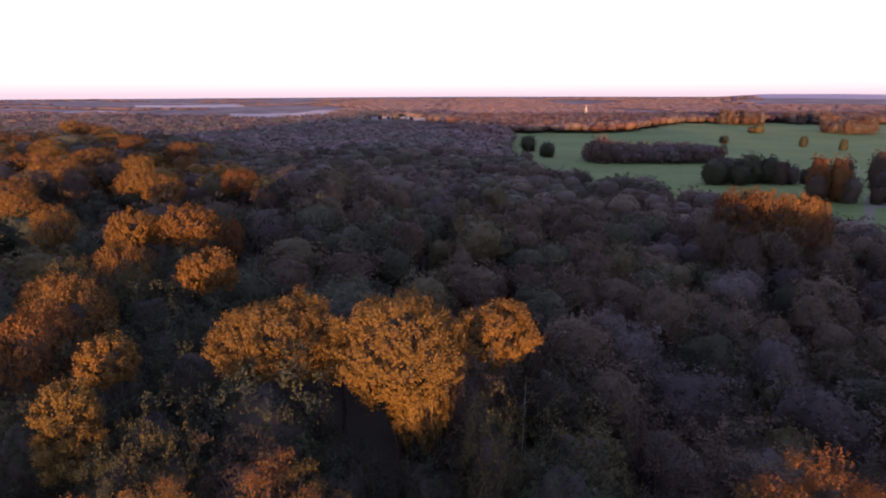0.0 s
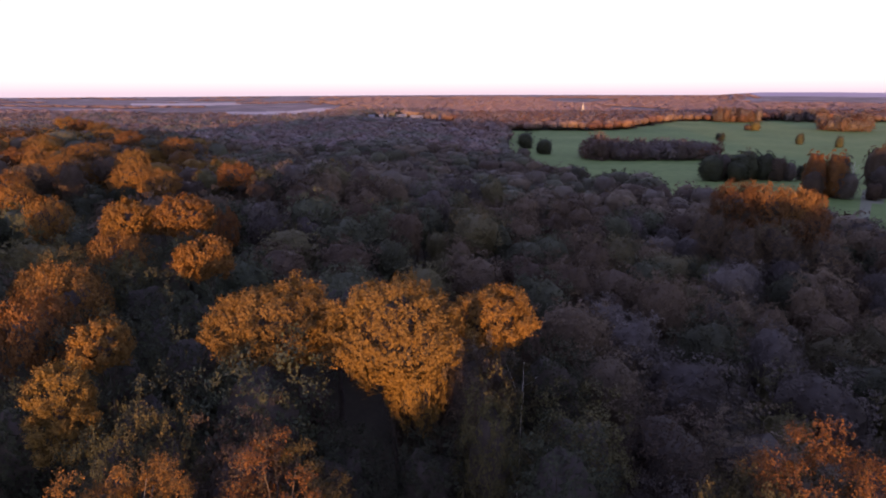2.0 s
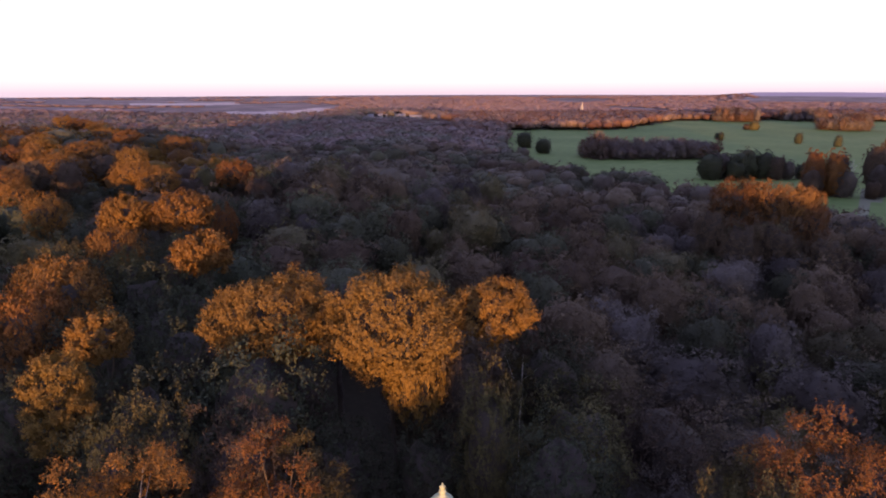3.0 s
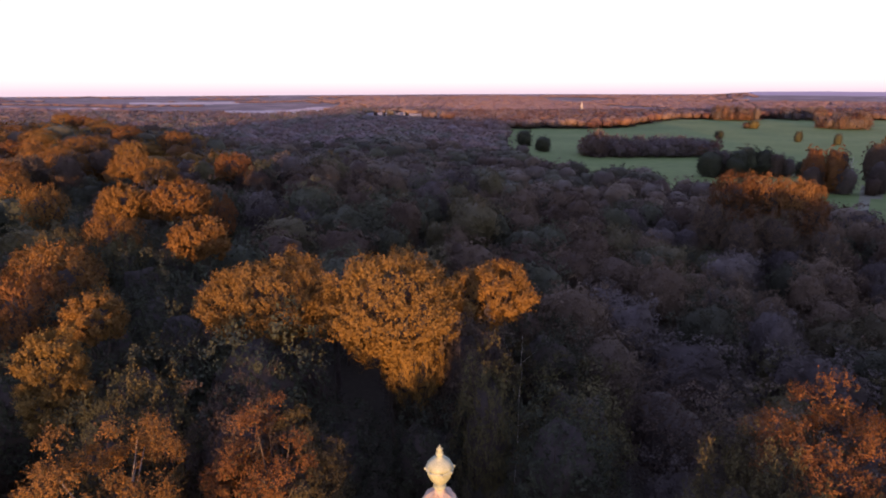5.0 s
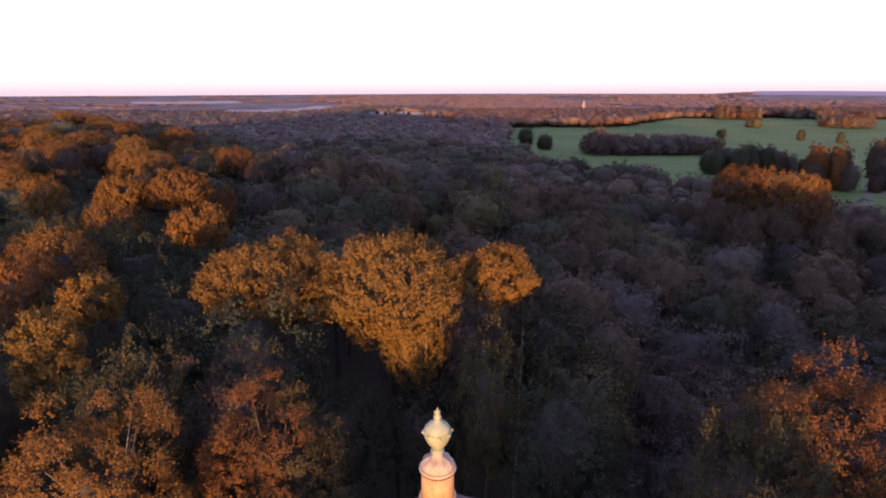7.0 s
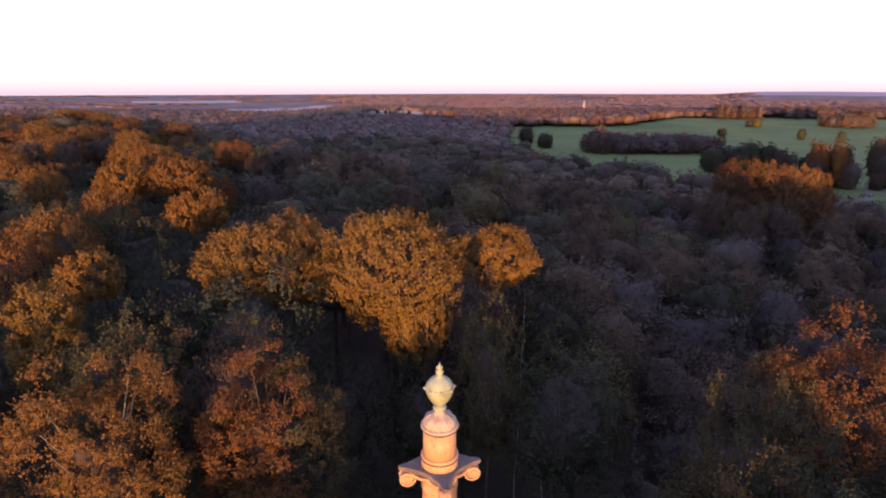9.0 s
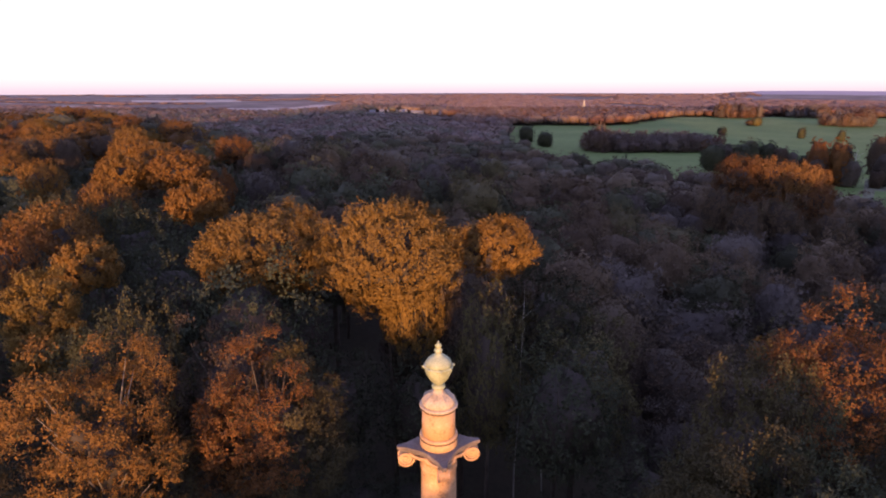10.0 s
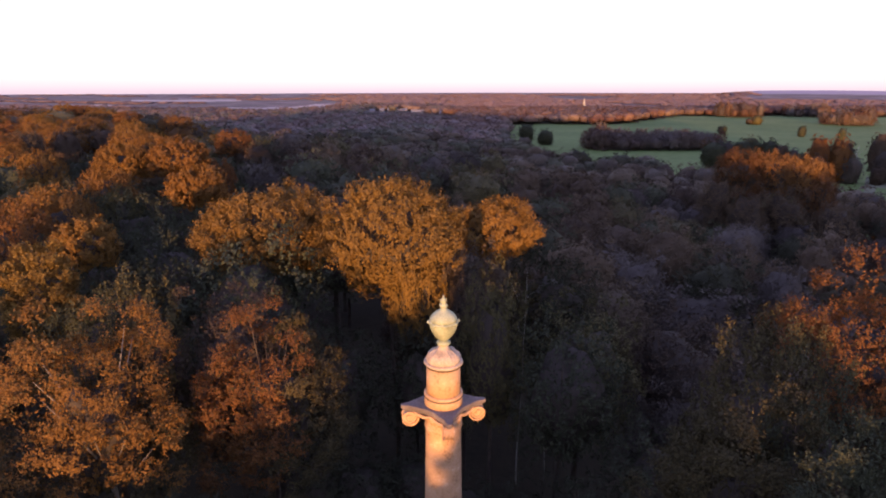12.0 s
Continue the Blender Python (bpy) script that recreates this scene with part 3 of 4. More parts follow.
STAND_LEFT = (
    (-24.0, 44.0, 24.0, 4.6, "green", SHADE + 1), (-23.0, 37.6, 24.4, 3.2, "green", SHADE), (-18.9, 36.4, 25.8, 2.6, "olive", SHADE + 1), (-30.6, 51.6, 24.4, 4.0, "green", SHADE),
    (-24.6, 54.0, 24.8, 4.4, "green", SHADE + 2), (-33.4, 43.4, 24.2, 3.6, "green", SHADE + 2), (-42.2, 57.6, 26.0, 3.6, "russet", BELT), (-42.8, 64.4, 26.7, 4.0, "amber", BELT + 1), (-48.6, 70.0, 25.4, 3.8, "amber", BELT + 2), (-45.4, 79.8, 27.2, 3.6, "amber", BELT),
    (-42.0, 75.8, 25.0, 2.6, "olive", BELT + 1), (-32.0, 64.0, 23.0, 4.8, "green", SHADE), (-39.6, 84.0, 24.6, 5.0, "green", SHADE + 1), (-49.0, 85.4, 24.4, 4.4, "green", SHADE + 2), (-29.4, 66.8, 24.4, 4.2, "green", SHADE), (-41.0, 91.0, 23.5, 4.6, "green", SHADE + 1), (-50.0, 92.0, 23.0, 4.2, "green", SHADE),
    (-36.0, 57.0, 24.0, 4.2, "green", SHADE + 2), (-37.2, 70.6, 25.0, 4.4, "green", SHADE), (-45.0, 73.0, 25.2, 3.8, "green", SHADE + 1), (-52.5, 78.0, 25.4, 4.0, "olive", SHADE + 2),
)
STAND_GLADE = (
    (-6.0, 38.5, 11.0, 3.2, "green", SHADE), (-2.0, 40.5, 10.0, 3.0, "green", SHADE + 1), (2.0, 38.0, 9.0, 2.8, "green", SHADE + 2), (7.0, 35.5, 11.0, 3.0, "green", SHADE),
    (-9.5, 37.0, 14.0, 3.2, "green", SHADE + 1), (11.0, 34.0, 12.0, 3.2, "green", SHADE + 2), (15.5, 36.0, 15.0, 3.6, "green", SHADE), (19.0, 41.0, 16.0, 4.0, "mauve", SHADE + 1),
)
STAND_FAR = (
    (-99.0, 188.0, 28.4, 4.6, "amber", BELT), (-88.0, 166.0, 27.0, 5.2, "amber", BELT + 1), (-59.6, 169.0, 26.4, 5.2, "russet", BELT + 2), (-118.0, 262.0, 26.8, 6.8, "russet", BELT), (-151.0, 284.0, 28.2, 6.2, "russet", BELT + 1),
    (-131.0, 217.0, 28.2, 6.6, "amber", BELT + 2), (-140.0, 232.0, 26.0, 6.0, "amber", BELT), (-206.0, 306.0, 28.4, 7.0, "amber", BELT + 1), (-109.0, 145.0, 27.2, 5.2, "russet", BELT + 2), (-102.0, 138.0, 25.0, 4.2, "amber", BELT),
    (-152.0, 210.0, 27.2, 6.0, "russet", BELT + 1), (-75.5, 155.0, 26.2, 5.0, "amber", BELT + 2), (-77.5, 113.0, 26.0, 3.7, "amber", BELT), (-41.0, 109.5, 24.8, 2.2, "russet", BELT + 1), (-121.0, 170.0, 26.0, 5.0, "brown", BELT + 2),
    (-126.0, 192.0, 26.2, 5.0, "amber", BELT), (-168.0, 245.0, 27.0, 6.5, "amber", BELT + 1), (-182.0, 268.0, 27.5, 7.0, "amber", BELT + 2), (-176.0, 310.0, 28.0, 7.0, "amber", BELT), (-221.0, 380.0, 28.0, 7.0, "amber", BELT + 1), (-252.0, 411.0, 28.0, 7.4, "russet", BELT + 2),
    (-298.0, 467.0, 28.0, 8.0, "amber", BELT), (-240.0, 350.0, 26.0, 7.0, "amber", BELT + 1),
    (54.0, 172.0, 10.6, 5.6, "green", MID), (83.0, 160.0, 21.6, 6.2, "amber", BELT), (92.0, 162.0, 21.2, 6.4, "amber", BELT + 1), (101.5, 162.0, 19.8, 5.6, "amber", BELT + 2), (77.0, 158.0, 17.0, 5.0, "brown", SHADE),
    (106.4, 163.0, 18.6, 4.4, "amber", BELT), (104.0, 158.0, 15.0, 4.8, "russet", BELT), (82.0, 152.0, 13.5, 6.0, "brown", SHADE + 1), (93.0, 154.0, 13.0, 6.0, "brown", SHADE + 2), (105.0, 150.0, 10.0, 6.0, "brown", SHADE), (49.6, 96.5, 12.6, 5.6, "brown", SHADE + 1),
)
rng = np.random.default_rng(5)
for stand in (STAND_NEAR, STAND_CENTRE, STAND_LEFT, STAND_GLADE, STAND_FAR):
    for x, y, top, r, kind, k in stand:
        place(templates[k], x, y, top, r, kind, rng.uniform(0, 360))
        standing.append((x, y, r))

# Trees of the open pasture.
PASTURE = (
    (196.0, 414.0, 3.5, 9.0, "green", 0), (206.0, 420.0, 5.0, 8.6, "mauve", 1), (217.0, 416.0, 3.5, 8.2, "green", 2), (226.0, 421.0, 6.5, 9.4, "green", 0), (237.0, 418.0, 5.0, 9.0, "green", 1), (244.0, 414.0, 1.0, 7.4, "brown", 2), (212.0, 409.0, 0.0, 7.0, "green", 1),
    (252.0, 412.0, -1.5, 6.0, "mauve", 1), (263.0, 414.0, -4.5, 4.6, "green", 2), (101.0, 686.0, 1.0, 10.5, "green", 2), (112.0, 622.0, -1.0, 9.0, "green", 0),
    (383.0, 790.0, -6.5, 7.0, "green", 1), (458.0, 735.0, -4.0, 5.4, "green", 2), (478.0, 690.0, -3.5, 5.0, "green", 0), (300.0, 500.0, -10.0, 3.2, "mauve", 1),
    (226.0, 344.0, 12.0, 7.0, "russet", 2), (236.0, 340.0, 13.0, 7.4, "russet", 1), (222.0, 338.0, 2.0, 6.4, "brown", 0), (240.0, 335.0, 1.0, 6.6, "mauve", 2), (262.0, 338.0, 5.0, 6.4, "mauve", 0), (253.0, 330.0, -4.0, 4.6, "brown", 1),
)
PASTURE_EDGE = (
    (300.0, 392.0, 11.0, 8.0, "brown", 2), (318.0, 402.0, 17.0, 9.0, "russet", 0), (334.0, 398.0, 14.0, 9.0, "mauve", 1), (282.0, 402.0, 4.0, 7.0, "mauve", 2),
    (518.0, 955.0, 0.0, 9.0, "olive", 0), (508.0, 958.0, -4.0, 7.0, "brown", 1),
)
for x, y, top, r, kind, k in PASTURE + PASTURE_EDGE:
    place(open_tree[k], x, y, top, r, kind, rng.uniform(0, 360))
    standing.append((x, y, r))

# Unseen trees added just behind the eye, tops set to dapple the low light.
BEHIND = ((-27, -38, 20.6), (-20, -42, 20.0), (-13, -37, 18.8), (-7, -42, 20.0), (-1, -36, 25.0), (5, -40, 24.8), (11, -35, 27.2), (18, -38, 27.6), (25, -34, 27.6))
for i, (x, y, top) in enumerate(BEHIND):
    place(shaded[i % 3], x, y, top, 5.8, "olive", 40 * i)
    standing.append((x, y, 5.8))

# The rest of the wood between them.
spots = []
for gy in np.arange(20, 200, 7.8):
    w = 0.86 * gy + 16
    for gx in np.arange(-w, w, 8.6 + gy * 0.014):
        spots.append((gx + rng.uniform(-3, 3), gy + rng.uniform(-3, 3)))
count = 0
for x, y, small in [(*p, False) for p in spots] + [(p[0] + 4, p[1] + 3.5, True) for p in spots]:
    if in_field(x, y) or ((x - 3) / 8.5) ** 2 + ((y - 27) / 15) ** 2 < 1 or (y < 40 and -9 < x < 11):
        continue
    r = rng.uniform(2.8, 3.8) if small else rng.uniform(4.2, 6.6)
    if any((x - a) ** 2 + (y - b) ** 2 < ((0.72 if small else 0.84) * (r + c)) ** 2 for a, b, c in standing) or count >= 400:
        continue
    g = float(ground_z(x, y))
    top = g + 20 + 2.6 * noise.noise((x / 30, y / 30, 3)) + rng.uniform(-2.6, 2.2)
    n = noise.noise((x / 45, y / 45, 0)) + rng.uniform(-0.5, 0.5)
    left = x < -0.36 * y
    if small:
        top -= 4.0
    if left:
        kind = "amber" if n > 0.42 else "brown" if n > 0.12 else "olive" if n > -0.12 else "green"
        top += rng.uniform(-4.5, 1.0) if y > 100 else -3.4
    else:
        kind = "brown" if n > 0.12 else "olive" if n > -0.06 else "green" if n > -0.32 else "mauve"
        top -= 3.0 if -26 < x < 2 and 56 < y < 105 else 0
        kind = "green" if -30 < x < 4 and y < 110 and kind == "mauve" else kind
    t = shaded[int(rng.integers(0, 3))] if y < 64 and not small else (mid_tree if y < 110 else far_tree)[int(rng.integers(0, 5))]
    place(t, x, y, top, r, kind, rng.uniform(0, 360))
    standing.append((x, y, r))
    count += 1


# ---- far woods ----
def far_wood(name, xs, ys, tops, rads, kinds, label, seed, mats, base=0.0, **form):
    rng = np.random.default_rng(seed)
    temps = [crown_mesh(rng, 20.0, 5.5, base, **form)[:2] for _ in range(8)]
    names = list(mats)
    qs, hv, hf, tone_h, tone_q, idx_h, idx_q = [], [], [], [], [], [], []
    done = 0
    for x, y, t, r, k in zip(xs, ys, tops, rads, kinds):
        q, (v, f) = temps[int(rng.integers(0, 8))]
        a = rng.uniform(0, 6.28)
        ca, sa = math.cos(a) * r / 5.5, math.sin(a) * r / 5.5
        g = float(ground_z(x, y))
        m = np.array(((ca, sa, 0), (-sa, ca, 0), (0, 0, (t - g) / 20.0)))
        at = np.array((x, y, g))
        qs.append(q @ m + at)
        hv.append(v @ m + at)
        hf.append(f + done)
        done += len(v)
        shade, kind = rng.random(), names.index(k)
        tone_h.append(np.full(len(f), shade))
        tone_q.append(np.full(len(q), shade))
        idx_h.append(np.full(len(f), kind))
        idx_q.append(np.full(len(q), kind))
    cat = np.concatenate
    ob = leafy_ob(name, cat(qs), (cat(hv), cat(hf)), [mats[k] for k in names], tone=cat(tone_h + tone_q), index=cat(idx_h + idx_q))
    return tagged(ob, label, "woodland", kind="stuff")


def wood_kind(x, y, rng):
    n = noise.noise((x / 90, y / 90, 7)) + rng.uniform(-0.45, 0.45)
    if x < -0.36 * y and y < 420:
        return "gold" if n > 0.0 else "brown" if n > -0.3 else "green"
    if x > 0 and y > 850:
        return "russet" if n > 0.1 else "brown"
    return "brown" if n > 0.1 else "mauve" if n > -0.15 else "green"


def scatter(r0, r1, gap, grow, seed):
    rng = np.random.default_rng(seed)
    xs, ys = [], []
    y = r0
    while y < r1:
        g = gap + grow * (y - r0)
        w = 0.84 * y + 30
        gx = np.arange(-w, w, g)
        x = gx + rng.uniform(-0.4, 0.4, len(gx)) * g
        yy = y + rng.uniform(-0.4, 0.4, len(gx)) * g
        keep = ~in_field(x, yy) & ~in_pale(x, yy)
        if y > 1500:
            keep &= np.array([noise.noise((a / 420, b / 650, 5)) > -0.62 + (b - 1500) / 6000 for a, b in zip(x, yy)])
            keep &= (np.hypot(x, yy) < 2500) | (x < (0.40 + 0.14 * rng.random(len(x))) * yy)
            strip = np.array([noise.noise((a / 800, b / 170, 9)) > 0.25 for a, b in zip(x, yy)])
            keep &= strip | (x > (-0.11 - 0.10 * rng.random(len(x))) * yy + 60 * np.sin(yy / 140))
        xs += list(x[keep])
        ys += list(yy[keep])
        y += g
    return np.array(xs), np.array(ys)


def grow_wood(name, label, r0, r1, gap, grow, seed, size, mats, low, high, wave, **form):
    rng = np.random.default_rng(seed)
    xs, ys = scatter(r0, r1, gap, grow, seed)
    az = np.degrees(np.arctan2(xs, ys))
    # trees kept low in this wedge so the camera sees the far houses
    sight_gap = (az > -8) & (az < 1.5) & (ys > 860) & (ys < 1130)
    tall = rng.uniform(low, high, len(xs)) + np.array([wave * noise.noise((x / 60, y / 60, 1)) for x, y in zip(xs, ys)])
    tall = np.where((xs < -0.3 * ys) & (ys < 500), rng.uniform(low - 2, high, len(xs)), tall)
    tops = ground_z(xs, ys) + np.where(sight_gap, tall * 0.4, tall)
    rads = rng.uniform(0.8, 1.25, len(xs)) * size * (1 + grow * (ys - r0) / gap)
    kinds = [wood_kind(x, y, rng) for x, y in zip(xs, ys)]
    return far_wood(name, xs, ys, tops, rads, kinds, label, seed, mats, **form)


# leaf colours grow paler from belt to belt in place of air haze
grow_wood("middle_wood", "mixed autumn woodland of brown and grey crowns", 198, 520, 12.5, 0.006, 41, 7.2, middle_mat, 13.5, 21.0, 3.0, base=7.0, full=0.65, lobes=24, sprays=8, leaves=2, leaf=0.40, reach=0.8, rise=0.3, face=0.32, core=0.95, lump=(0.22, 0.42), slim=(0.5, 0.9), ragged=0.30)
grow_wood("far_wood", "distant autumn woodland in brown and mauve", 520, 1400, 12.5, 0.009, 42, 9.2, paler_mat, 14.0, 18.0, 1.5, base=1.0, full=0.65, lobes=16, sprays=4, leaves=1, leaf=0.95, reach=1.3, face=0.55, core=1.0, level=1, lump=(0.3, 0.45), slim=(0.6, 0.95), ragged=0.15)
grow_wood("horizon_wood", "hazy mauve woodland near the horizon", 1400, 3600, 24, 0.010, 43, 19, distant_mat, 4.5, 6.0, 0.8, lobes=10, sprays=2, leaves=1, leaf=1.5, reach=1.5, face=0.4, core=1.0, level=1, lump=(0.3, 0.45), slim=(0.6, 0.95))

# Unseen wood added behind the eye; its tops are set to shape the shade.
br = np.random.default_rng(9)
bx = np.concatenate([np.arange(-270, 290, 6.5) + o for o in (0, 2.2, 4.4)])
by = np.concatenate([np.full(len(bx) // 3, -52.0 - 8 * k) for k in range(3)]) + br.uniform(-2, 2, len(bx))
bu = bx - SUN_DRIFT * by
b_top = np.interp(bu, (-300, -182, -170, -162, -154, -147, -112, -94, -87, -76, -66, -52, -44, -36, -28, -24, -20, -14, -9.6, -5, 0, 4, 9, 14, 24, 36, 60, 72, 95, 130, 200, 300), (20.5, 20.5, 22.0, 25.0, 25.0, 21.5, 20.5, 21.0, 28.0, 28.5, 26.2, 25.6, 25.8, 25.4, 24.2, 22.7, 20.9, 20.8, 20.0, 21.6, 24.0, 24.2, 25.0, 26.3, 26.9, 27.0, 23.8, 21.6, 19.4, 18.2, 17.5, 19.0)) - math.tan(SUN_ELEV) * by
far_wood("wood_behind", bx, by, b_top + br.uniform(-0.8, 0.5, len(bx)), np.full(len(bx), 5.6), ["brown"] * len(bx), "unseen autumn wood with tops set to cast shade", 45, far_haze_mat, base=-8.0, lobes=26, sprays=5, leaves=1, leaf=1.0, core=1.0, lump=(0.24, 0.4), ragged=0.05)


# Copse in the pasture and the wood edge beyond it.
def copse(x0, x1, y0, y1, low, high, count, warm, seed, label):
    cr = np.random.default_rng(seed)
    cx, cy = cr.uniform(x0, x1, count), cr.uniform(y0, y1, count)
    kinds = ["russet" if a < warm else "mauve" if a < 0.5 + warm / 2 else "brown" for a in cr.random(count)]
    return far_wood("copse", cx, cy, ground_z(cx, cy) + cr.uniform(low, high, count), cr.uniform(5.5, 10.0, count), kinds, label, seed, far_haze_mat, base=0.5, full=0.75, low=1.9, taper=0.05, square=2.2, lobes=40, sprays=8, leaves=2, leaf=0.75, reach=1.5, face=0.6, core=0.84, lump=(0.18, 0.36), slim=(0.4, 0.7), ragged=0.3)


copse(146, 274, 558, 606, 11, 21, 95, 0.10, 44, "dark copse of half-bare trees in the pasture")
copse(148, 162, 562, 580, 22, 29, 5, 0.0, 49, "tall dark trees at the end of the copse")
copse(550, 625, 1130, 1190, 14, 30, 60, 0.5, 46, "russet copse at the edge of the pasture")
copse(690, 765, 1130, 1190, 13, 27, 56, 0.4, 47, "russet copse in the far pasture")
copse(632, 705, 930, 980, 14, 29, 56, 0.4, 48, "brown copse at the edge of the pasture")


# ---- the column ----
def build_column(x, y):
    gz = float(ground_z(x, y))
    root = new("monument_column")
    root.matrix_world = pose(x, y, gz, 0, 0, 8)

    def turned(name, rows, mat, label="", parent=root):
        ob = mesh_ob(name, *lathe([(r, z - gz) for r, z in rows]), mat, parent, True)
        ob.data.polygons.foreach_set("use_smooth", [len(p.vertices) == 4 for p in ob.data.polygons])
        return tagged(ob, label)

    def block(name, half, z0, z1, mat):
        vs = [(sx * half, sy * half, z - gz) for z in (z0, z1) for sx, sy in ((-1, -1), (1, -1), (1, 1), (-1, 1))]
        return mesh_ob(name, vs, [(3, 2, 1, 0), (4, 5, 6, 7), (0, 1, 5, 4), (1, 2, 6, 5), (2, 3, 7, 6), (3, 0, 4, 7)], mat, root)

    block("step", 2.6, gz - 0.6, gz + 0.35, stone)
    block("pedestal", 1.7, gz + 0.35, gz + 3.6, stone)
    block("pedestal_cap", 1.95, gz + 3.6, gz + 3.9, stone)
    turned("shaft", [(1.25, gz + 3.9), (1.25, gz + 4.15), (1.08, gz + 4.3), (1.15, gz + 4.5), (1.0, gz + 4.7), (0.93, 10), (0.86, 15), (0.775, 20), (0.725, 23.3), (0.715, 24.0), (0.76, 24.06), (0.76, 24.14), (0.715, 24.2), (0.715, 24.5), (0.80, 24.62), (0.82, 24.85)], stone)
    # abacus: four pointed corners and hollow sides
    outline = []
    for k in range(4):
        a = math.pi / 2 * k
        for f in np.linspace(0, 1, 12, endpoint=False):
            ang = a + f * math.pi / 2
            rad = 1.70 - 0.80 * math.sin(math.pi * f) ** 0.62
            if f == 0:
                outline += [(1.70 * math.cos(a - 0.045), 1.70 * math.sin(a - 0.045)), (1.70 * math.cos(a + 0.045), 1.70 * math.sin(a + 0.045))]
            else:
                outline.append((rad * math.cos(ang), rad * math.sin(ang)))
    n = len(outline)
    rows = ((0.93, 24.84), (0.93, 24.90), (0.97, 24.93), (1.0, 24.98), (1.0, 25.07), (0.985, 25.09))
    vs = [(s * px, s * py, z - gz) for s, z in rows for px, py in outline]
    fs = [(j * n + i, j * n + (i + 1) % n, (j + 1) * n + (i + 1) % n, (j + 1) * n + i) for j in range(len(rows) - 1) for i in range(n)]
    fs += [tuple(reversed(range(n))), tuple(range((len(rows) - 1) * n, len(rows) * n))]
    tagged(mesh_ob("abacus", vs, fs, abacus_grey, root), "grey abacus with hollow sides")
    # scrolls under the corners
    for k in range(4):
        a = math.pi / 2 * k
        dx, dy = math.cos(a), math.sin(a)
        bm = bmesh.new()
        m = Matrix(((dx, -dy, 0, 1.36 * dx), (dy, dx, 0, 1.36 * dy), (0, 0, 1, 24.56 - gz), (0, 0, 0, 1)))
        bmesh.ops.create_cone(bm, cap_ends=True, segments=24, radius1=0.27, radius2=0.27, depth=0.30, matrix=m @ pose(0, 0, 0, 90))
        for side in (-1, 1):
            # raised spiral fillet on each face of the scroll
            pts = []
            for s in range(34):
                t = s / 33
                ang = -math.pi / 2 - side * 0 + t * 2 * math.pi * 2.1
                rr = 0.30 * (1 - t) ** 0.8 + 0.04
                pts.append(m @ Vector((rr * math.sin(ang), side * 0.185, rr * -math.cos(ang))))
            tv, tf = tube(pts, [0.045 - 0.02 * s / 33 for s in range(34)], 6)
            made = [bm.verts.new(v) for v in tv]
            for f in tf:
                bm.faces.new([made[i] for i in f])
        # sagging bands that run from the scroll under the abacus to the middle of each side
        for side in (-1, 1):
            pts = []
            for f in np.linspace(0, 1, 9):
                ang = a + side * f * math.pi / 4
                rad = 1.36 - 0.52 * math.sin(math.pi / 2 * f) ** 0.62
                pts.append((rad * math.cos(ang), rad * math.sin(ang), 24.78 - 0.10 * math.sin(math.pi * f) - gz))
            tv, tf = tube(pts, [0.085 - 0.02 * f for f in np.linspace(0, 1, 9)], 6)
            made = [bm.verts.new(v) for v in tv]
            for f in tf:
                bm.faces.new([made[i] for i in f])
        bmesh.ops.create_cube(bm, size=1, matrix=m @ pose(-0.36, 0, 0.16, 0, -12, 0) @ Matrix.Diagonal((0.66, 0.20, 0.12, 1)))
        me = bpy.data.meshes.new("scroll")
        bm.to_mesh(me)
        bm.free()
        me.materials.append(stone)
        ob = new("scroll", me)
        ob.parent = root
    # carved leaf under each corner, against the shaft
    for k in range(4):
        a = math.pi / 2 * k + math.pi / 4
        lv, lf = lathe([(0.02, 0.0), (0.10, 0.08), (0.17, 0.22), (0.15, 0.36), (0.06, 0.44)], 10)
        mm = pose(0.74 * math.cos(a), 0.74 * math.sin(a), 24.36 - gz, 0, 0, math.degrees(a)) @ Matrix.Diagonal((0.7, 1.0, 1.0, 1.0))
        mesh_ob("carved_flower", [mm @ Vector(v) for v in lv], lf, stone, root, True)
    turned("drum_base", [(0.76, 25.085), (0.76, 25.42), (0.72, 25.46)], stone)
    turned("drum_ring", [(0.72, 25.44), (0.77, 25.47), (0.77, 25.53), (0.70, 25.57)], stone)
    turned("joint_band", [(0.70, 25.40), (0.782, 25.41), (0.782, 25.455), (0.70, 25.465)], joint, "dark weathered joint")
    turned("drum", [(0.675, 25.52), (0.665, 26.74)], stone)
    turned("drum_cornice", [(0.67, 26.75), (0.72, 26.78), (0.77, 26.83), (0.75, 26.89), (0.66, 26.91)], cap_stone)
    turned("joint_band", [(0.66, 26.69), (0.70, 26.70), (0.70, 26.755), (0.66, 26.765)], joint, "dark weathered joint")
    turned("cap", [(0.66, 26.88), (0.66, 27.00), (0.63, 27.11), (0.55, 27.21), (0.42, 27.29), (0.30, 27.36), (0.22, 27.44), (0.18, 27.50), (0.17, 27.56)], cap_stone, "pale domed cap with raised leaves")
    # broad leaves laid over the cap's shoulder
    for k in range(10):
        a = 2 * math.pi * k / 10
        rows = [(0.675, 26.98, 0.10), (0.655, 27.10, 0.15), (0.575, 27.215, 0.14), (0.45, 27.30, 0.10), (0.33, 27.365, 0.05)]
        lv = [((r + lift) * math.cos(a + side * w), (r + lift) * math.sin(a + side * w), z + lift - gz) for r, z, w in rows for side, lift in ((-1, -0.012), (0, 0.016), (1, -0.012))]
        mesh_ob("cap_leaf", lv, [(3 * i + j, 3 * i + j + 1, 3 * i + j + 4, 3 * i + j + 3) for i in range(4) for j in range(2)], cap_stone, root, True)
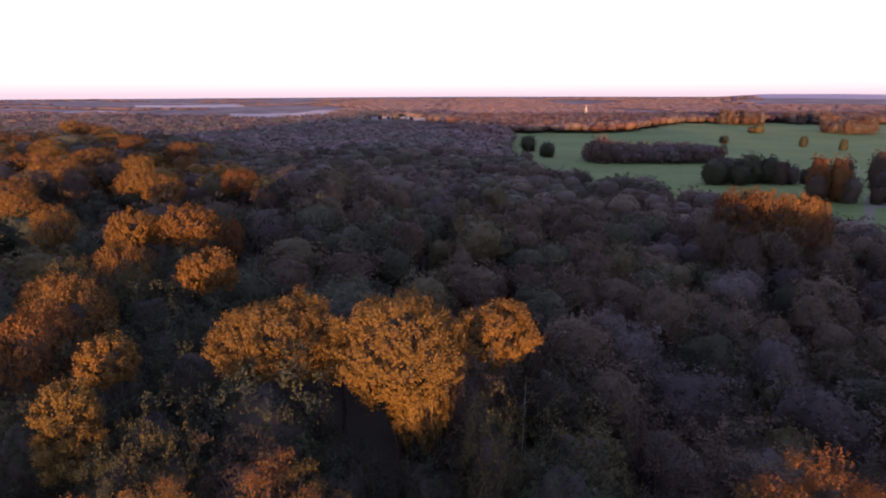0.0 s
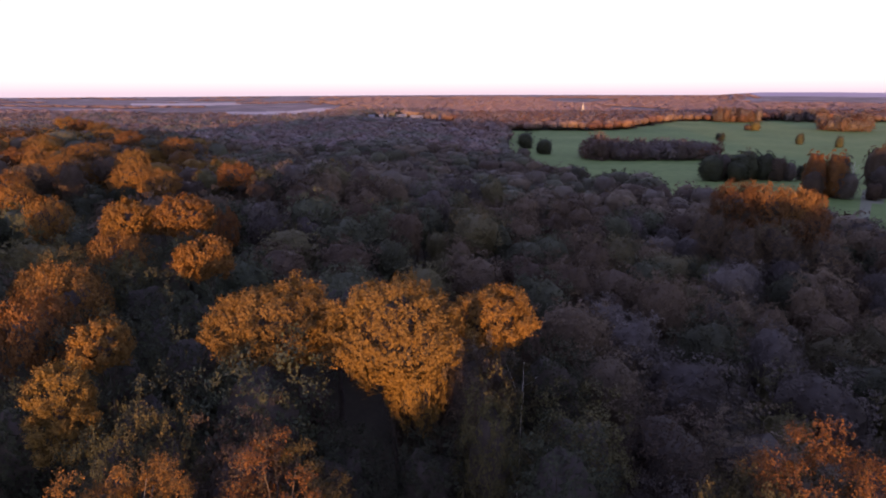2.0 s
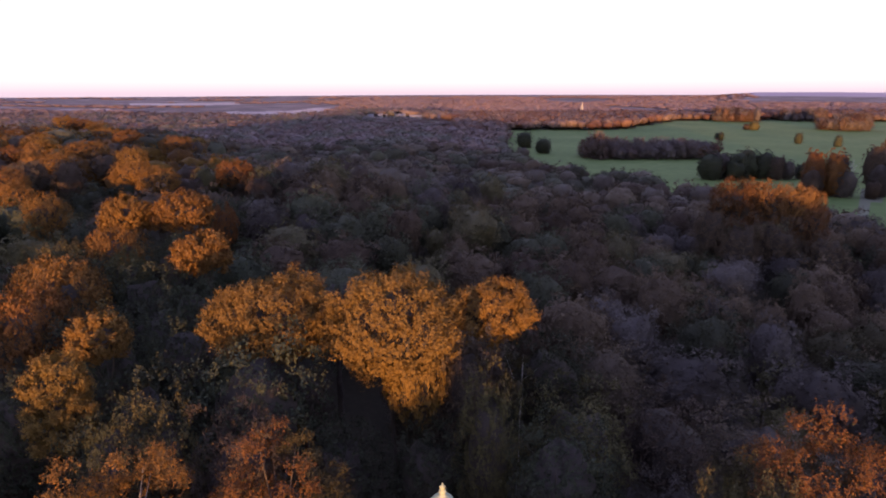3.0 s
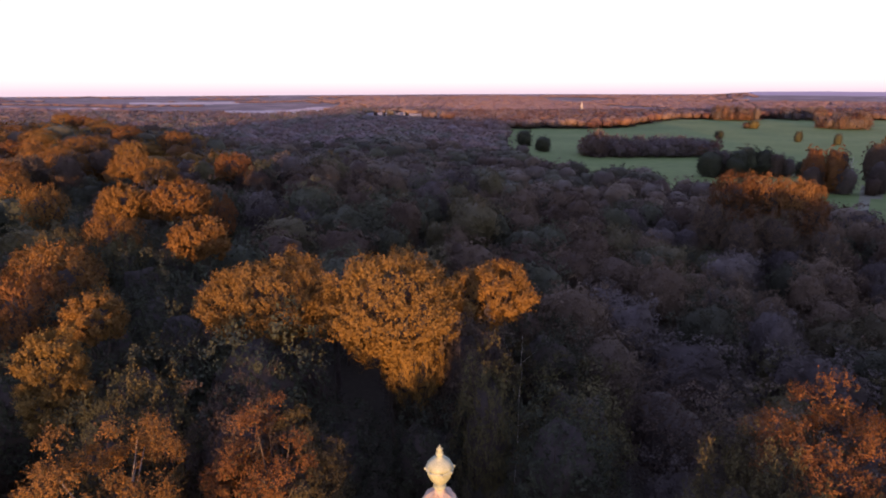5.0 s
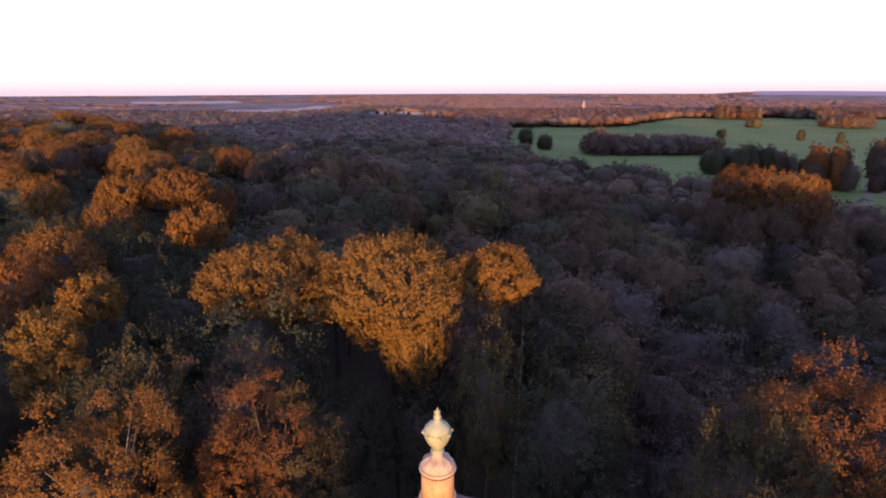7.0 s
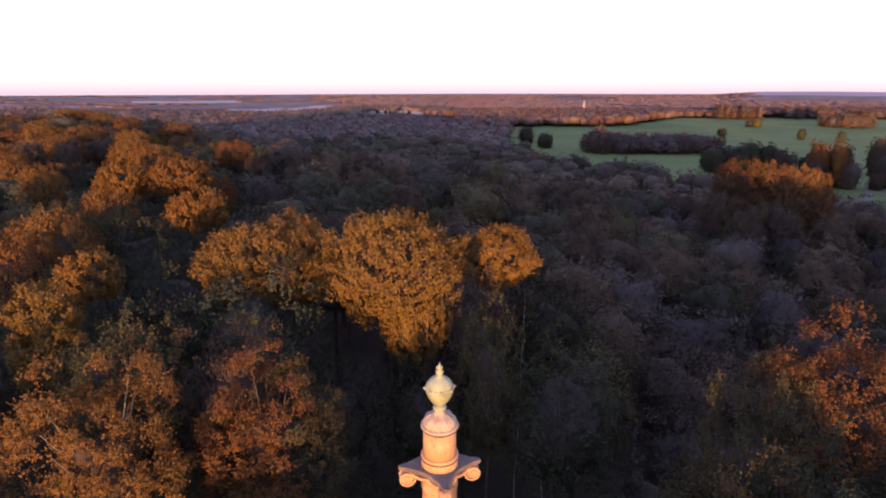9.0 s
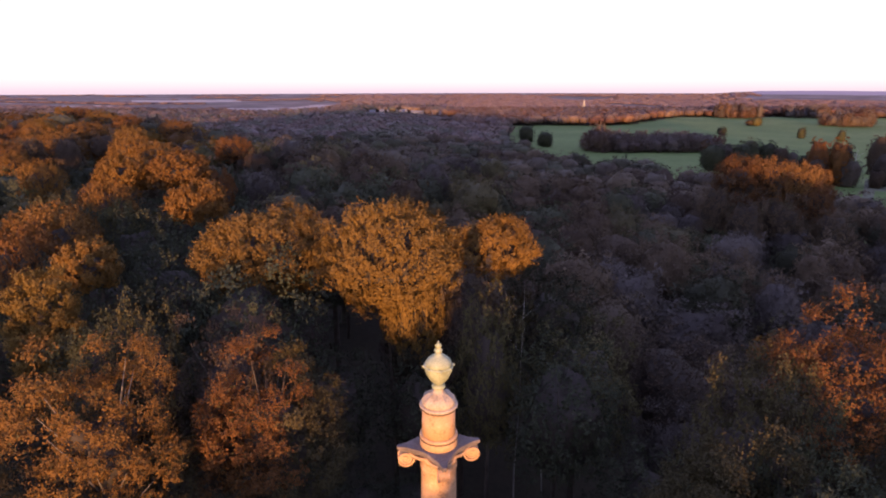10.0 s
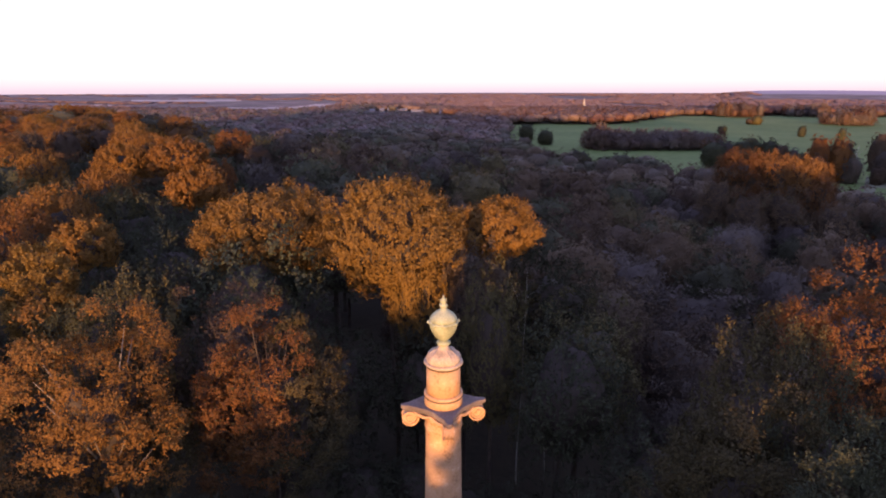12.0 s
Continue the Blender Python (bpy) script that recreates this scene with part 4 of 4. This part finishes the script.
    turned("urn_foot", [(0.15, 27.54), (0.25, 27.58), (0.28, 27.64), (0.25, 27.70), (0.16, 27.74), (0.14, 27.78)], gilt)
    turned("urn_bowl", [(0.15, 27.76), (0.26, 27.84), (0.37, 27.98), (0.46, 28.14), (0.52, 28.30), (0.545, 28.42), (0.54, 28.46)], gilt, "pale green-white urn bowl")
    turned("urn_rim", [(0.53, 28.44), (0.575, 28.47), (0.585, 28.52), (0.56, 28.56), (0.52, 28.57)], gilt)
    turned("urn_lid", [(0.54, 28.55), (0.51, 28.68), (0.43, 28.80), (0.32, 28.90), (0.20, 28.97), (0.13, 29.04), (0.10, 29.12)], gilt)
    # small lugs round the rim
    for k in range(8):
        a = math.pi / 4 * k
        lv, lf = lathe([(0.03, 0.0), (0.06, 0.03), (0.06, 0.08), (0.02, 0.12)], 8)
        mm = pose(0.585 * math.cos(a), 0.585 * math.sin(a), 28.46 - gz)
        mesh_ob("rim_lug", [mm @ Vector(v) for v in lv], lf, gilt, root, True)
    turned("finial", [(0.09, 29.08), (0.15, 29.13), (0.16, 29.19), (0.11, 29.25), (0.08, 29.28), (0.11, 29.33), (0.12, 29.38), (0.07, 29.45), (0.04, 29.48), (0.02, 29.58)], gilt)
    # worn leaf tips round the finial
    for k in range(5):
        a = 2 * math.pi * k / 5 + 0.4
        lv, lf = lathe([(0.02, 0.0), (0.035, 0.05), (0.03, 0.10), (0.005, 0.17)], 6)
        mm = pose(0.085 * math.cos(a), 0.085 * math.sin(a), 29.27 - gz, 14 * math.sin(a), 14 * math.cos(a))
        mesh_ob("finial_leaf", [mm @ Vector(v) for v in lv], lf, gilt, root, True)
    return tagged(root, "tall pale stone column with scrolled capital and urn", "monument")


build_column(0.28, 22.65)


# ---- pale trunks ----
def pale_tree(name, x, y, top, thick, label, seed, leafy):
    rng = np.random.default_rng(seed)
    gz = float(ground_z(x, y))
    h = top - gz
    root = new(name)
    root.matrix_world = pose(x, y, gz)
    bend = rng.normal(0, 0.12, (7, 2)).cumsum(0)
    pts = [(bend[i][0] * (i > 0), bend[i][1] * (i > 0), -0.4 + (h + 0.4) * i / 6) for i in range(7)]
    mesh_ob("trunk", *tube(pts, [thick * f for f in (1.3, 1.0, 0.9, 0.75, 0.55, 0.35, 0.1)]), pale_bark, root, True)
    for j in range(6):
        a, z0 = rng.uniform(0, 6.28), h * rng.uniform(0.55, 0.9)
        ln = h * rng.uniform(0.08, 0.16)
        lp = [(bend[5][0] + ln * f * math.cos(a), bend[5][1] + ln * f * math.sin(a), z0 + ln * 1.1 * f) for f in (0, 0.4, 0.75, 1.0)]
        mesh_ob("limb", *tube(lp, [thick * f for f in (0.25, 0.18, 0.12, 0.04)], 5), pale_bark, root, True)
    if leafy:
        q, hull, _, _ = crown_mesh(rng, h, 1.5, h * 0.72, lobes=14, sprays=9, leaves=6, leaf=0.15, reach=0.5, core=0.4, level=1)
        leafy_ob("crown", q, hull, [leaf_mat["olive"]], root)
    return tagged(root, label, "tree")


pale_tree("birch_tree", 7.6, 50.8, 21.6, 0.065, "slender silver birch with a thin olive crown", 81, True)
pale_tree("birch_tree", 8.9, 45.0, 17.6, 0.06, "slender silver birch with a thin olive crown", 82, True)
pale_tree("dead_tree", 250.0, 345.0, 6.0, 0.42, "bare white dead tree at the pasture edge", 83, False)


# ---- far houses and spire ----
def build_house(x, y, w, d, h, turn):
    z = float(ground_z(x, y))
    root = new("house")
    root.matrix_world = pose(x, y, z, 0, 0, turn)
    vs = [(sx * w / 2, sy * d / 2, zz) for zz in (-0.5, h) for sx, sy in ((-1, -1), (1, -1), (1, 1), (-1, 1))]
    mesh_ob("wall", vs, [(3, 2, 1, 0), (4, 5, 6, 7), (0, 1, 5, 4), (1, 2, 6, 5), (2, 3, 7, 6), (3, 0, 4, 7)], white_paint, root)
    e = 0.4
    rv = [(-w / 2 - e, -d / 2 - e, h), (w / 2 + e, -d / 2 - e, h), (w / 2 + e, d / 2 + e, h), (-w / 2 - e, d / 2 + e, h), (-w / 2 - e, 0, h + d * 0.4), (w / 2 + e, 0, h + d * 0.4)]
    mesh_ob("roof", rv, [(0, 1, 5, 4), (2, 3, 4, 5), (0, 4, 3), (1, 2, 5), (3, 2, 1, 0)], slate, root)
    for i in range(max(2, int(w / 4))):
        px = -w / 2 + (i + 0.5) * w / max(2, int(w / 4))
        wv = [(px + a, -d / 2 + b, zz) for a, b, zz in ((-0.6, -0.05, 1), (0.6, -0.05, 1), (0.6, -0.05, 2.4), (-0.6, -0.05, 2.4), (-0.6, 0.1, 1), (0.6, 0.1, 1), (0.6, 0.1, 2.4), (-0.6, 0.1, 2.4))]
        mesh_ob("window", wv, [(0, 1, 2, 3), (7, 6, 5, 4), (0, 4, 5, 1), (1, 5, 6, 2), (2, 6, 7, 3), (3, 7, 4, 0)], glass_dark, root)
    return tagged(root, "pale house with slate roof among far woods", "house", group="far houses")


hr = np.random.default_rng(3)
for i in range(9):
    build_house(-132 + 15.5 * i + hr.uniform(-4, 4), 1160 + hr.uniform(-20, 30), hr.uniform(8, 13), 8, hr.uniform(4, 6), hr.uniform(-15, 15))
sx, sy = 390.0, 1600.0
sz = float(ground_z(sx, sy))
spire = new("church_spire")
spire.matrix_world = pose(sx, sy, sz)
mesh_ob("tower", *lathe([(4.2, -1), (4.2, 12)], 4), white_paint, spire)
mesh_ob("spire", *lathe([(4.0, 12), (0.2, 31)], 8), white_paint, spire)
tagged(spire, "white church tower and spire above far woods", "church")

# ---- the templates leave the scene ----
for t in templates:
    for o in (*t.children_recursive, t):
        bpy.data.objects.remove(o)
